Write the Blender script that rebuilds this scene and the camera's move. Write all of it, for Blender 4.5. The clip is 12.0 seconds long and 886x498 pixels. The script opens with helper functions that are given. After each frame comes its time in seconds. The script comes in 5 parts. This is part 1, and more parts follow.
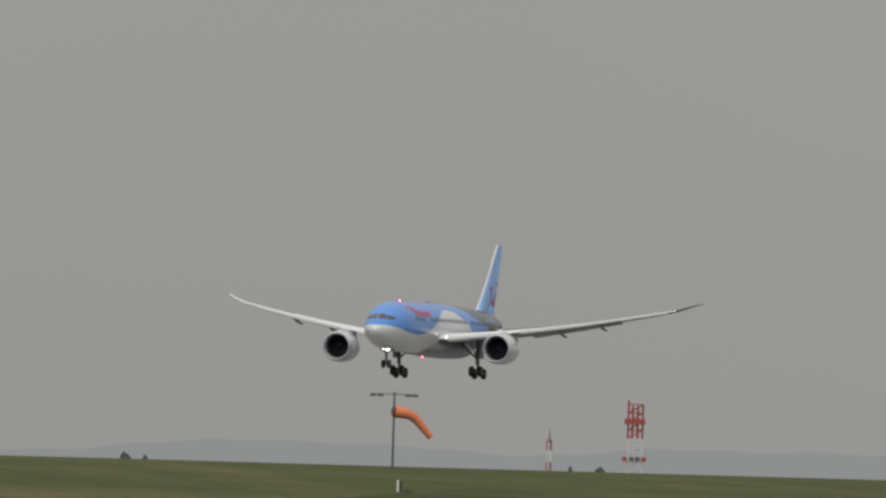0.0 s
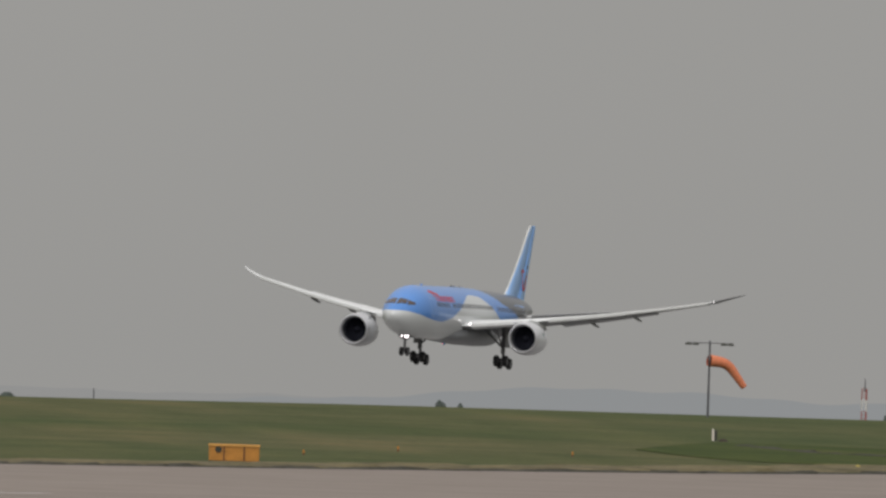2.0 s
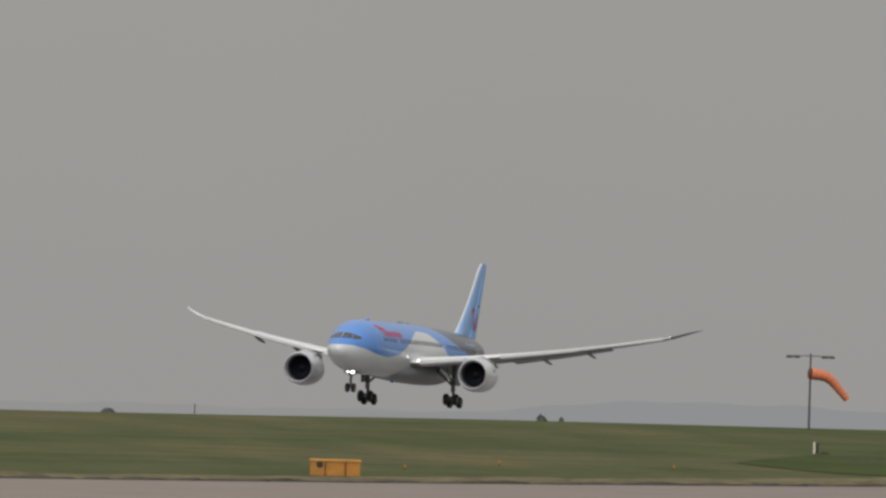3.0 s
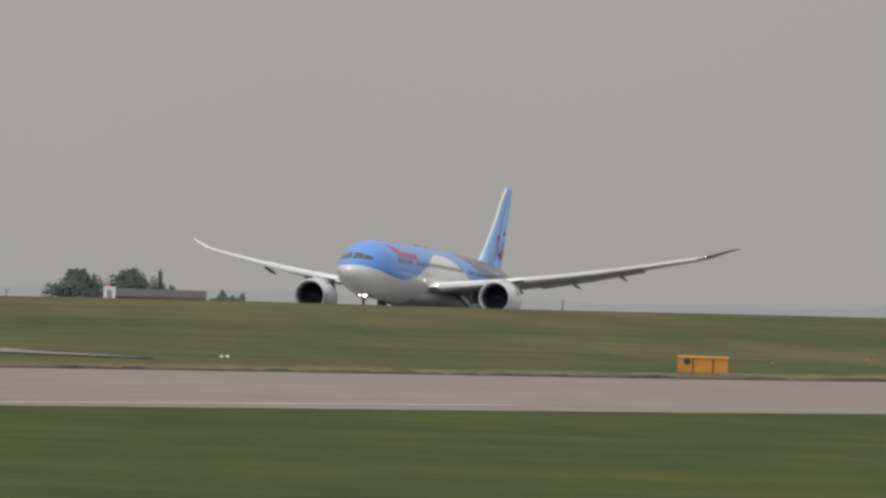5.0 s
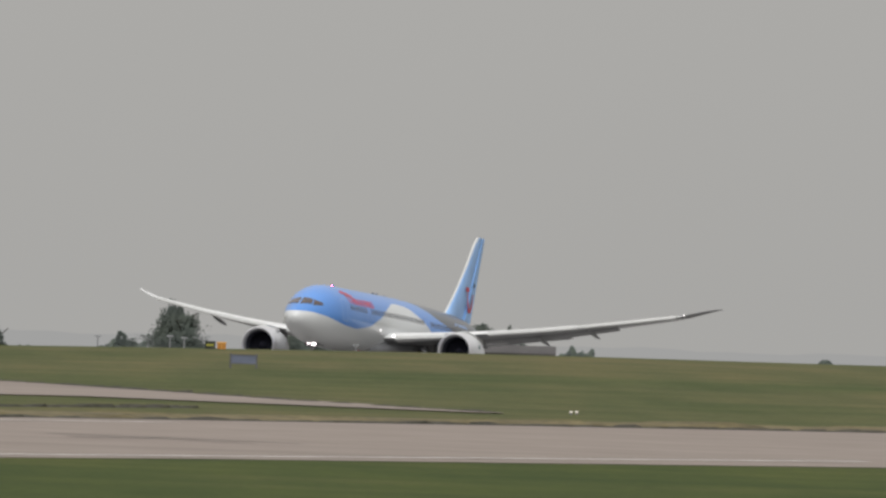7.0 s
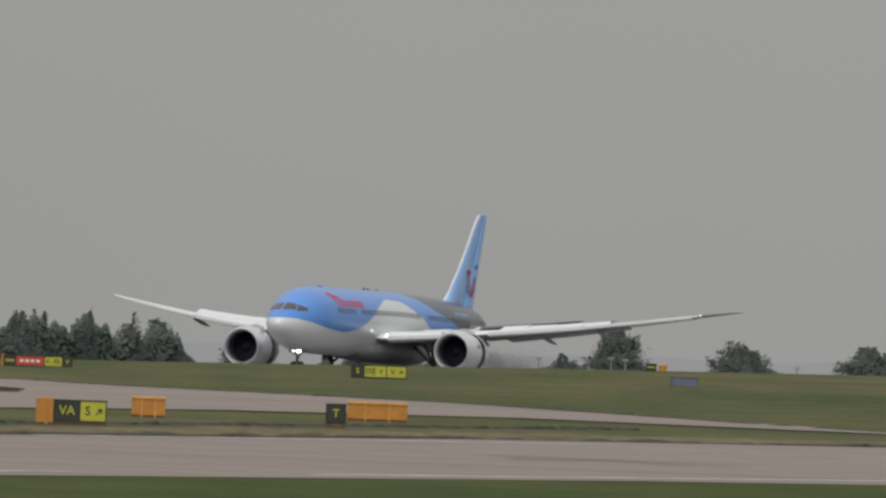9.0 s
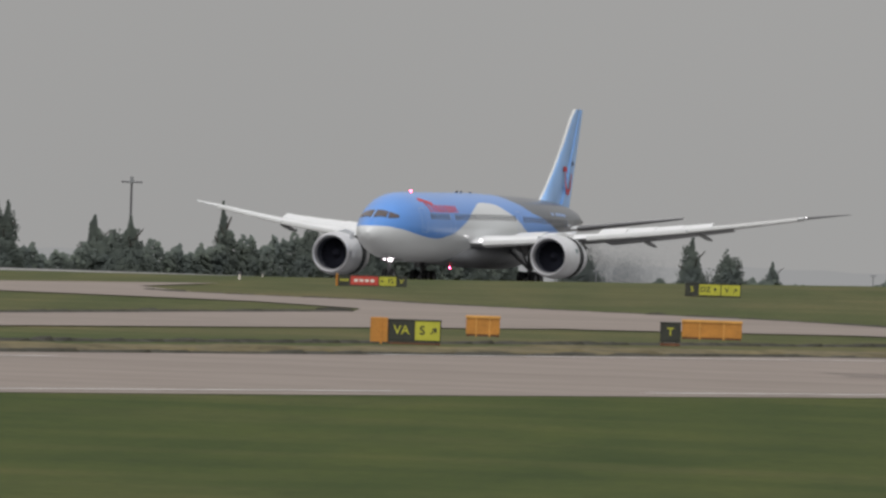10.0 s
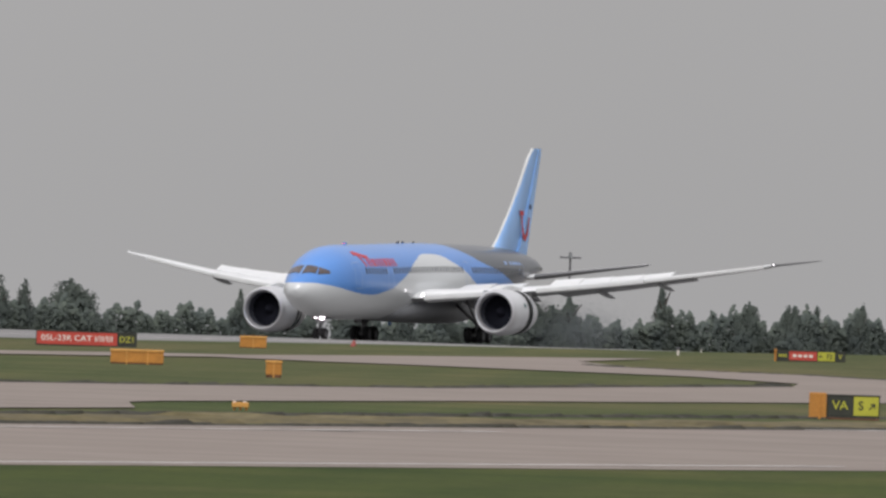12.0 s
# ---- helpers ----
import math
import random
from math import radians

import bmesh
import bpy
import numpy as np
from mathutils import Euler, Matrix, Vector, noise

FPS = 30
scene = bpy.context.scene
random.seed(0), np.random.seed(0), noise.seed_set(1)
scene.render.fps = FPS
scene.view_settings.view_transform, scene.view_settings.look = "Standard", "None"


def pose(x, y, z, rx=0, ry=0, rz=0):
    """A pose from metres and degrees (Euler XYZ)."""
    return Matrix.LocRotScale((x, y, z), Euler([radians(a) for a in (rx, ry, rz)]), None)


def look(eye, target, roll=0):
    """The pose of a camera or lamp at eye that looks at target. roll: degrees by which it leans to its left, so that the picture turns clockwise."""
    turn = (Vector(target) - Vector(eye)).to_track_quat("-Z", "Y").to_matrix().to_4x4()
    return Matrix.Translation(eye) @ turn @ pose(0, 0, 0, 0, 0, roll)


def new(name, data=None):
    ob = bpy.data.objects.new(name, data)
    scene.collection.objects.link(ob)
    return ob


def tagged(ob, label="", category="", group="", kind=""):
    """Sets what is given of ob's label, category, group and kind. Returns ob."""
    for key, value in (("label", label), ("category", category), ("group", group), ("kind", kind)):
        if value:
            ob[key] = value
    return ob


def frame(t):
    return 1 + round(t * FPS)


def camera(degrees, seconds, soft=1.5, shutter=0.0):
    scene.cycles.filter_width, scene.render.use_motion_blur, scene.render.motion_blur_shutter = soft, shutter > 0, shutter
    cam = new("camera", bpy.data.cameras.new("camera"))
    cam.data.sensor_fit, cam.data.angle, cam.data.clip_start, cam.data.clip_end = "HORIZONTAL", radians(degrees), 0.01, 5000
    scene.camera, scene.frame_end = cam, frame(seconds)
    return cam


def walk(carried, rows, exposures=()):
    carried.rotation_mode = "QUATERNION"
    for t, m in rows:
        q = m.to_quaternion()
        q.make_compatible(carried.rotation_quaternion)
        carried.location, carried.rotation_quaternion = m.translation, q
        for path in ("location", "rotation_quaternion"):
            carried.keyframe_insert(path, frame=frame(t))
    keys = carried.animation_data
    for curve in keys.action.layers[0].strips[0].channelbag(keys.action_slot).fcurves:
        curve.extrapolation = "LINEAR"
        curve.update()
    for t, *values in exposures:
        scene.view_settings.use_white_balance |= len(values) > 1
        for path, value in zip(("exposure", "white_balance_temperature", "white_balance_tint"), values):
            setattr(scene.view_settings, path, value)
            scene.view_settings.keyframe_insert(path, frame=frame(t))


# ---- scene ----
# The camera stands on a mound beside the airfield and pans with the airliner.
H = 5.9
LENS = 2.8074
cam = camera(LENS, 12.0, soft=2.7)
AIM = [(0, -5.5704, 0.5086, 1.754), (0.5, -5.2864, 0.3906, 1.998), (1, -4.9197, 0.3344, 1.823), (1.5, -4.7632, 0.3206, 1.883), (2, -4.5756, 0.3145, 1.867), (2.5, -4.3683, 0.3525, 1.684), (2.7, -4.3373, 0.3718, 1.648), (4.3, -3.5509, 0.0157, 1.834), (4.5, -3.462, -0.0202, 1.892), (5, -3.0997, -0.0132, 1.877), (5.5, -2.7625, -0.0017, 1.872), (6, -2.5026, -0.0419, 1.999), (6.5, -2.2768, -0.1006, 2.087), (7, -1.9866, 0.1264, 1.981), (7.2, -1.8833, 0.1959, 1.97), (8.8, -0.6857, 0.1455, 2.07), (9, -0.5863, 0.1473, 2.133), (9.5, -0.0011, -0.0003, 1.871), (10, 0.4623, -0.1472, 1.9), (10.5, 0.7657, 0.0252, 1.778), (11, 1.1069, -0.1385, 1.883), (11.5, 1.4763, 0.0017, 1.844), (12, 1.8591, 0.0467, 1.85)]


def aim(yaw, pitch, lean):
    """A pose of the camera on its stand, turned left by yaw, up by pitch and leaning to its left, in degrees."""
    a, b = radians(yaw), radians(pitch)
    d = Vector((-math.sin(a) * math.cos(b), math.cos(a) * math.cos(b), math.sin(b)))
    return look((0, 0, H), Vector((0, 0, H)) + d * 1000, lean)


walk(cam, [(t, aim(y, p, lean)) for t, y, p, lean in AIM], [(0, -0.1, 6500, 10), (2.5, -0.09, 6500, 10), (4.5, 0.04, 6500, 10), (5.5, 0.15, 6500, 10), (7.0, 0.22, 6500, 10), (9.0, -0.05, 6400, 10),
                                                   (9.5, -0.04, 6400, 10), (10.5, 0.16, 6350, 12), (12, 0.2, 6320, 13)])

# ---- overcast daylight ----
world = bpy.data.worlds.new("overcast")
scene.world = world
world.use_nodes = True
wn, wl = world.node_tree.nodes, world.node_tree.links
wn.clear()
SUN_UP, SUN_ROUND = radians(40), radians(195)
sky = wn.new("ShaderNodeTexSky")
sky.sky_type, sky.sun_disc, sky.sun_elevation, sky.sun_rotation = "NISHITA", False, SUN_UP, SUN_ROUND
coord = wn.new("ShaderNodeTexCoord")
sep = wn.new("ShaderNodeSeparateXYZ")
wl.new(coord.outputs["Generated"], sep.inputs[0])
rise = wn.new("ShaderNodeMapRange")
rise.inputs["From Min"].default_value, rise.inputs["From Max"].default_value = 0.0, 1.0
rise.inputs["To Min"].default_value, rise.inputs["To Max"].default_value = 0.335, 1.0
wl.new(sep.outputs["Z"], rise.inputs["Value"])
cloud = wn.new("ShaderNodeTexNoise")
cloud.inputs["Scale"].default_value, cloud.inputs["Detail"].default_value = 9.0, 4.0
wl.new(coord.outputs["Generated"], cloud.inputs["Vector"])
patch = wn.new("ShaderNodeMapRange")
patch.inputs["To Min"].default_value, patch.inputs["To Max"].default_value = 0.93, 1.07
wl.new(cloud.outputs["Fac"], patch.inputs["Value"])
both = wn.new("ShaderNodeMath")
both.operation = "MULTIPLY"
wl.new(rise.outputs[0], both.inputs[0])
wl.new(patch.outputs[0], both.inputs[1])
grey = wn.new("ShaderNodeVectorMath")
grey.operation = "SCALE"
grey.inputs[0].default_value = (1.0, 0.985, 0.955)
wl.new(both.outputs[0], grey.inputs["Scale"])
dim = wn.new("ShaderNodeVectorMath")
dim.operation = "SCALE"
dim.inputs["Scale"].default_value = 0.08
wl.new(sky.outputs[0], dim.inputs[0])
blend = wn.new("ShaderNodeMix")
blend.data_type = "RGBA"
blend.inputs["Factor"].default_value = 0.97
wl.new(dim.outputs[0], blend.inputs["A"])
wl.new(grey.outputs[0], blend.inputs["B"])
back = wn.new("ShaderNodeBackground")
wl.new(blend.outputs["Result"], back.inputs["Color"])
wout = wn.new("ShaderNodeOutputWorld")
wl.new(back.outputs[0], wout.inputs["Surface"])
sun = new("sun", bpy.data.lights.new("sun", "SUN"))
sun.data.energy, sun.data.angle, sun.data.color = 1.5, radians(30), (1.0, 0.97, 0.93)
sun.matrix_world = look(Vector((math.sin(SUN_ROUND), math.cos(SUN_ROUND), math.tan(SUN_UP))) * 50, (0, 0, 0))


# ---- materials ----
class Mat:
    """A node material with its shader, and short ways to grain, bump and colour it."""

    def __init__(self, name, color, rough=0.6, metal=0.0, coat=0.0):
        self.m = bpy.data.materials.new(name)
        self.m.use_nodes = True
        self.n, self.l = self.m.node_tree.nodes, self.m.node_tree.links
        self.b = self.n["Principled BSDF"]
        self.b.inputs["Base Color"].default_value = (*color, 1)
        self.b.inputs["Roughness"].default_value = rough
        self.b.inputs["Metallic"].default_value = metal
        self.b.inputs["Coat Weight"].default_value = coat
        self.color = color

    def noise(self, scale, detail=3.0, stretch=(1, 1, 1), turn=0.0):
        c = self.n.new("ShaderNodeTexCoord")
        mp = self.n.new("ShaderNodeMapping")
        mp.inputs["Scale"].default_value = stretch
        mp.inputs["Rotation"].default_value = (0, 0, turn)
        t = self.n.new("ShaderNodeTexNoise")
        t.inputs["Scale"].default_value, t.inputs["Detail"].default_value = scale, detail
        self.l.new(c.outputs["Object"], mp.inputs["Vector"])
        self.l.new(mp.outputs[0], t.inputs["Vector"])
        return t.outputs["Fac"]

    def ramp(self, fac, stops, mode="LINEAR"):
        r = self.n.new("ShaderNodeValToRGB")
        r.color_ramp.interpolation = mode
        e = r.color_ramp.elements
        while len(e) < len(stops):
            e.new(0.5)
        for k, (at, col) in enumerate(stops):
            e[k].position = at
            e[k].color = (*col, 1) if len(col) == 3 else col
        self.l.new(fac, r.inputs[0])
        return r.outputs[0]

    def mix(self, fac, a, b, blend="MIX"):
        m = self.n.new("ShaderNodeMix")
        m.data_type, m.blend_type = "RGBA", blend
        for slot, v in (("Factor", fac), ("A", a), ("B", b)):
            if isinstance(v, (int, float)):
                m.inputs[slot].default_value = v
            elif isinstance(v, tuple):
                m.inputs[slot].default_value = (*v, 1)
            else:
                self.l.new(v, m.inputs[slot])
        return m.outputs["Result"]

    def math(self, op, a, b):
        m = self.n.new("ShaderNodeMath")
        m.operation = op
        for k, v in enumerate((a, b)):
            if isinstance(v, (int, float)):
                m.inputs[k].default_value = v
            else:
                self.l.new(v, m.inputs[k])
        return m.outputs[0]

    def paint(self, out):
        self.l.new(out, self.b.inputs["Base Color"])
        return self

    def wear(self, scale, amount, fine=None, stretch=(1, 1, 1)):
        """Uneven colour at two scales."""
        lo, hi = 1 - amount, 1 + amount
        c = self.color
        a = self.ramp(self.noise(scale, 4, stretch), [(0.3, tuple(lo * v for v in c)), (0.7, tuple(hi * v for v in c))])
        if fine:
            f = self.ramp(self.noise(fine, 2), [(0.3, (lo, lo, lo)), (0.7, (1, 1, 1))])
            a = self.mix(1.0, a, f, "MULTIPLY")
        return self.paint(a)

    def bump(self, fac, depth, strength=0.5):
        bp = self.n.new("ShaderNodeBump")
        bp.inputs["Distance"].default_value, bp.inputs["Strength"].default_value = depth, strength
        self.l.new(fac, bp.inputs["Height"])
        self.l.new(bp.outputs[0], self.b.inputs["Normal"])
        return self

    def glow(self, color, strength):
        self.b.inputs["Emission Color"].default_value = (*color, 1)
        self.b.inputs["Emission Strength"].default_value = strength
        return self


def grass_material():
    m = Mat("grass", (0.07, 0.085, 0.03), 0.9)
    wide = m.noise(0.012, 4, (1, 1, 1))
    mown = m.noise(0.16, 5, (1, 0.07, 1), 0.06)
    mid = m.noise(0.09, 4)
    fine = m.noise(1.6, 3)
    a = m.ramp(wide, [(0.3, (0.063, 0.08, 0.03)), (0.5, (0.085, 0.089, 0.04)), (0.72, (0.114, 0.103, 0.053))])
    b = m.ramp(mid, [(0.3, (0.76, 0.86, 0.76)), (0.7, (1.17, 1.09, 1.06))])
    e = m.ramp(mown, [(0.3, (0.78, 0.86, 0.76)), (0.5, (1.0, 1.0, 1.0)), (0.72, (1.28, 1.14, 1.16))])
    c = m.ramp(fine, [(0.3, (0.76, 0.78, 0.74)), (0.7, (1.15, 1.15, 1.1))])
    m.paint(m.mix(1.0, m.mix(1.0, m.mix(1.0, a, b, "MULTIPLY"), c, "MULTIPLY"), e, "MULTIPLY"))
    m.bump(fine, 0.1, 0.6)
    m.b.inputs["Specular IOR Level"].default_value = 0.1
    return m.m


def lush_material():
    m = Mat("near_grass", (0.04, 0.07, 0.018), 0.9)
    a = m.ramp(m.noise(0.06, 4), [(0.3, (0.039, 0.0565, 0.012)), (0.5, (0.051, 0.069, 0.0145)), (0.75, (0.075, 0.08, 0.025))])
    e = m.ramp(m.noise(0.22, 5, (1, 0.09, 1), 0.05), [(0.3, (0.76, 0.84, 0.76)), (0.5, (1.0, 1.0, 1.0)), (0.72, (1.24, 1.14, 1.1))])
    c = m.ramp(m.noise(2.0, 3), [(0.3, (0.7, 0.72, 0.7)), (0.7, (1.15, 1.15, 1.1))])
    m.paint(m.mix(1.0, m.mix(1.0, a, c, "MULTIPLY"), e, "MULTIPLY"))
    m.b.inputs["Specular IOR Level"].default_value = 0.1
    return m.m


def tarmac_material(name, tone, turn):
    m = Mat(name, tone, 0.85)
    streak = m.noise(0.06, 4, (0.12, 1.6, 1), turn)
    mid = m.noise(0.25, 4)
    fine = m.noise(6, 2)
    a = m.ramp(streak, [(0.25, tuple(0.84 * v for v in tone)), (0.75, tuple(1.08 * v for v in tone))])
    b = m.ramp(mid, [(0.3, (0.88, 0.87, 0.86)), (0.7, (1.06, 1.06, 1.06))])
    m.paint(m.mix(1.0, a, b, "MULTIPLY"))
    m.bump(fine, 0.01, 0.3)
    m.b.inputs["Specular IOR Level"].default_value = 0.25
    return m.m


PHI = radians(69.75)
ALONG = Vector((math.cos(PHI), math.sin(PHI), 0))
ACROSS = Vector((-math.sin(PHI), math.cos(PHI), 0))
RUNWAY = 550.0
GRASS, LUSH = grass_material(), lush_material()
TARMAC = tarmac_material("weathered_concrete", (0.25, 0.211, 0.187), -PHI)
ASPHALT = tarmac_material("runway_asphalt", (0.24, 0.235, 0.235), -PHI)
VERGE = Mat("dry_verge", (0.14, 0.115, 0.055), 0.95).wear(0.3, 0.35, 2.0).m
EDGE = Mat("turf_lip", (0.035, 0.032, 0.02), 0.95).wear(0.5, 0.4, 3.0).m


# ---- the lie of the land ----
def smooth(a, b, x):
    k = min(1.0, max(0.0, (x - a) / (b - a)))
    return k * k * (3 - 2 * k)


def curve(stops, x):
    """A smooth line through the stops (x, y)."""
    if x <= stops[0][0]:
        return stops[0][1]
    for k in range(len(stops) - 1):
        (x0, y0), (x1, y1) = stops[k], stops[k + 1]
        if x <= x1:
            xa, ya = stops[k - 1] if k else (x0 - (x1 - x0), y0 - (y1 - y0))
            xb, yb = stops[k + 2] if k + 2 < len(stops) else (x1 + (x1 - x0), y1 + (y1 - y0))
            m0, m1 = (y1 - ya) / (x1 - xa) * (x1 - x0), (yb - y0) / (xb - x0) * (x1 - x0)
            w = (x - x0) / (x1 - x0)
            return (2 * w**3 - 3 * w**2 + 1) * y0 + (w**3 - 2 * w**2 + w) * m0 + (-2 * w**3 + 3 * w**2) * y1 + (w**3 - w**2) * m1
    return stops[-1][1]


RUNWAY_LIE = [(900, -5.5), (1261, -6.15), (1317, -6.3), (1349, -6.46), (1405, -6.72), (1434, -6.88), (1493, -7.4), (1540, -7.9), (1650, -8.95), (1720, -9.4), (1850, -9.8), (2700, -10.2)]
CREST = [(-9.0, -0.200), (-5.6, -0.198), (-4.4, -0.196), (-3.4, -0.204), (-2.3, -0.206), (-1.4, -0.217), (-0.4, -0.235), (0.5, -0.251), (1.0, -0.2578), (1.9, -0.2635), (2.6, -0.272), (3.4, -0.285), (6.0, -0.30)]


def runway_height(u, v=550.0):
    return H + curve(RUNWAY_LIE, u) - 0.007 * min(max(abs(v - RUNWAY) - 4, 0), 60)


def ground_height(x, y):
    """The field is level near the taxiways, swells into a low crest, drops to the runway and sinks away beyond."""
    d = math.hypot(x, y)
    bearing = math.degrees(math.atan2(-x, y))
    if y <= 0 or abs(bearing) > 60:
        return 0.0 - 0.0055 * max(0.0, d - 700)
    b = min(max(bearing, -9.0), 6.0)
    reach = (RUNWAY - 36) / math.sin(radians(20.25 + b))
    top = min(1180.0, 0.9 * reach)
    crest = H + math.tan(radians(curve(CREST, b))) * top
    low = runway_height(x * ALONG.x + y * ALONG.y, x * ACROSS.x + y * ACROSS.y)
    far = (RUNWAY + 60) / math.sin(radians(20.25 + b))
    if d < top:
        z = crest * smooth(820, top, d)
    elif d < far:
        z = crest + (low - crest) * smooth(top, reach, d)
    else:
        z = low - 0.0052 * (d - far)
    fade = smooth(60, 25, abs(bearing))
    return z * fade + (1 - fade) * (-0.0055 * max(0.0, d - 700))


def mesh_object(name, verts, faces, material, smooth_faces=True):
    me = bpy.data.meshes.new(name)
    me.from_pydata(verts, [], faces)
    me.materials.append(material)
    if smooth_faces:
        me.polygons.foreach_set("use_smooth", [True] * len(me.polygons))
    return new(name, me)


def build_ground():
    fine = [-12 + 0.25 * k for k in range(93)]
    coarse = [-180 + 6 * k for k in range(28)] + fine + [14 + 6 * k for k in range(28)]
    bearings = coarse
    rings = [15, 40, 80, 140, 220, 300] + [360 + 20 * k for k in range(75)] + [1900 + 60 * k for k in range(12)] + [2700, 3000, 3400, 3900, 4400, 4900]
    verts = [(0, 0, 0)]
    for d in rings:
        for b in bearings:
            x, y = -d * math.sin(radians(b)), d * math.cos(radians(b))
            verts.append((x, y, ground_height(x, y)))
    n = len(bearings)
    faces = [(0, 1 + (k + 1) % n, 1 + k) for k in range(n)]
    for r in range(len(rings) - 1):
        o, q = 1 + r * n, 1 + (r + 1) * n
        faces += [(o + k, o + (k + 1) % n, q + (k + 1) % n, q + k) for k in range(n)]
    return mesh_object("ground", verts, faces, GRASS)


tagged(build_ground(), "gently swelling mown airfield grass, green and straw", "grass field", kind="structure")


def place(u, v, lift=0.0):
    p = ALONG * u + ACROSS * v
    return Vector((p.x, p.y, ground_height(p.x, p.y) + lift))


def ribbon(name, edges, material, lift, label, category, across=8):
    """A paved strip laid on the ground. edges: rows of u, nearer v and farther v."""
    verts, faces = [], []
    fine = []
    for (u0, a0, b0), (u1, a1, b1) in zip(edges, edges[1:]):
        n = max(1, int(abs(u1 - u0) / 8))
        fine += [(u0 + (u1 - u0) * k / n, a0 + (a1 - a0) * k / n, b0 + (b1 - b0) * k / n) for k in range(n)]
    fine.append(edges[-1])
    for u, a, b in fine:
        for k in range(across + 1):
            verts.append(place(u, a + (b - a) * k / across, lift))
    w = across + 1
    for r in range(len(fine) - 1):
        faces += [(r * w + k, (r + 1) * w + k, (r + 1) * w + k + 1, r * w + k + 1) for k in range(across)]
    return tagged(mesh_object(name, verts, faces, material), label, category, kind="structure")


def sheet(name, pairs, material, lift, label, category, across=10):
    """A paved patch laid on the ground between two edges. pairs: points (u, v) of either edge."""
    fine = []
    for (a0, b0), (a1, b1) in zip(pairs, pairs[1:]):
        n = max(1, int(max(math.dist(a0, a1), math.dist(b0, b1)) / 5))
        for k in range(n):
            w = k / n
            fine.append(([a0[i] * (1 - w) + a1[i] * w for i in (0, 1)], [b0[i] * (1 - w) + b1[i] * w for i in (0, 1)]))
    fine.append(pairs[-1])
    verts, faces = [], []
    for a, b in fine:
        for k in range(across + 1):
            w = k / across
            verts.append(place(a[0] * (1 - w) + b[0] * w, a[1] * (1 - w) + b[1] * w, lift))
    m = across + 1
    for r in range(len(fine) - 1):
        faces += [(r * m + k, r * m + k + 1, (r + 1) * m + k + 1, (r + 1) * m + k) for k in range(across)]
    return tagged(mesh_object(name, verts, faces, material), label, category, kind="structure")


ribbon("grass_near", [(250, 40, 203), (460, 40, 198), (520, 40, 195.5), (560, 40, 194.5), (600, 40, 190.5), (640, 40, 187), (700, 40, 184), (1000, 40, 170)], LUSH, 0.03,
       "lush green grass beside the near taxiway", "grass", 24)
ribbon("taxiway_near", [(250, 201, 238), (460, 196, 240), (500, 194, 241.5), (560, 193.5, 242.5), (600, 189.5, 243), (640, 186, 244.5), (700, 183, 248), (750, 181, 243.5), (796, 179, 236.5), (862, 176, 224.5),
                        (1000, 168, 210), (1500, 140, 180)],
       TARMAC, 0.05, "weathered pinkish grey concrete taxiway with faded edge lines", "taxiway", 12)
ribbon("taxiway_link", [(350, 255, 318), (560, 259, 318), (614, 267, 318), (634, 270, 318), (642, 273.5, 318), (658, 280.5, 318), (668, 283.3, 318), (690, 286.5, 318), (720, 291, 318.5), (785, 298, 319), (830, 299.5, 327), (862, 298, 331)],
       TARMAC, 0.05, "weathered pinkish grey concrete link taxiway", "taxiway", 10)
sheet("taxiway_exit", [((815, 266.5), (818, 266.5)), ((819, 278), (838, 281)), ((824, 290), (850, 291)), ((806, 298), (866, 303)), ((836, 316), (888, 318)), ((860, 330), (901, 331)),
                       ((882, 338), (914, 344)), ((905, 353), (933, 356.5)), ((919, 372), (950, 374)), ((928, 384), (962, 380)), ((940, 395), (984, 391)), ((950, 404), (1025, 402))],
      TARMAC, 0.055, "pale concrete exit taxiway curving to the runway", "taxiway")
ribbon("taxiway_loop", [(500, 392, 402), (917, 398.8, 409), (945, 396, 411), (962, 397, 410)], TARMAC, 0.06, "narrow far strip of pale concrete taxiway", "taxiway", 4)
ribbon("runway", [(600, 506, 592), (2700, 506, 592)], ASPHALT, 0.06, "long grey asphalt runway with pale shoulders", "runway", 12)

WHITE_PAINT = Mat("worn_white_paint", (0.62, 0.6, 0.57), 0.8).wear(0.4, 0.25, 3.0).m
for n_, v_, a_, b_ in (("edge_line", 200.0, 300, 520), ("edge_line", 196.7, 540, 640), ("edge_line", 239.5, 480, 590), ("edge_line", 244.5, 640, 700)):
    ribbon(n_, [(a_, v_, v_ + 0.7), (b_, v_ - 2.5, v_ - 1.8)], WHITE_PAINT, 0.065, "worn white painted taxiway edge line", "road marking", 1)
SKID = Mat("rubber_streak", (0.13, 0.115, 0.105), 0.9).wear(0.3, 0.2, 2.0).m
for line_ in ([(620.6, 218.6), (624.5, 216.6), (619.9, 211.4)], [(629.8, 222.7), (629.7, 216.9), (625.3, 211.2)], [(574.2, 239.0), (571.0, 236.4), (572.5, 235.4)]):
    sheet("skid_mark", [((u_, v_), (u_ + 1.5, v_ + 1.0)) for u_, v_ in line_], SKID, 0.06, "faint dark rubber streak on the taxiway", "road marking", 2)
for v_ in (527.0, 572.0):
    ribbon("runway_line", [(700, v_, v_ + 0.9), (2600, v_, v_ + 0.9)], WHITE_PAINT, 0.075, "white painted runway side line", "road marking", 1)


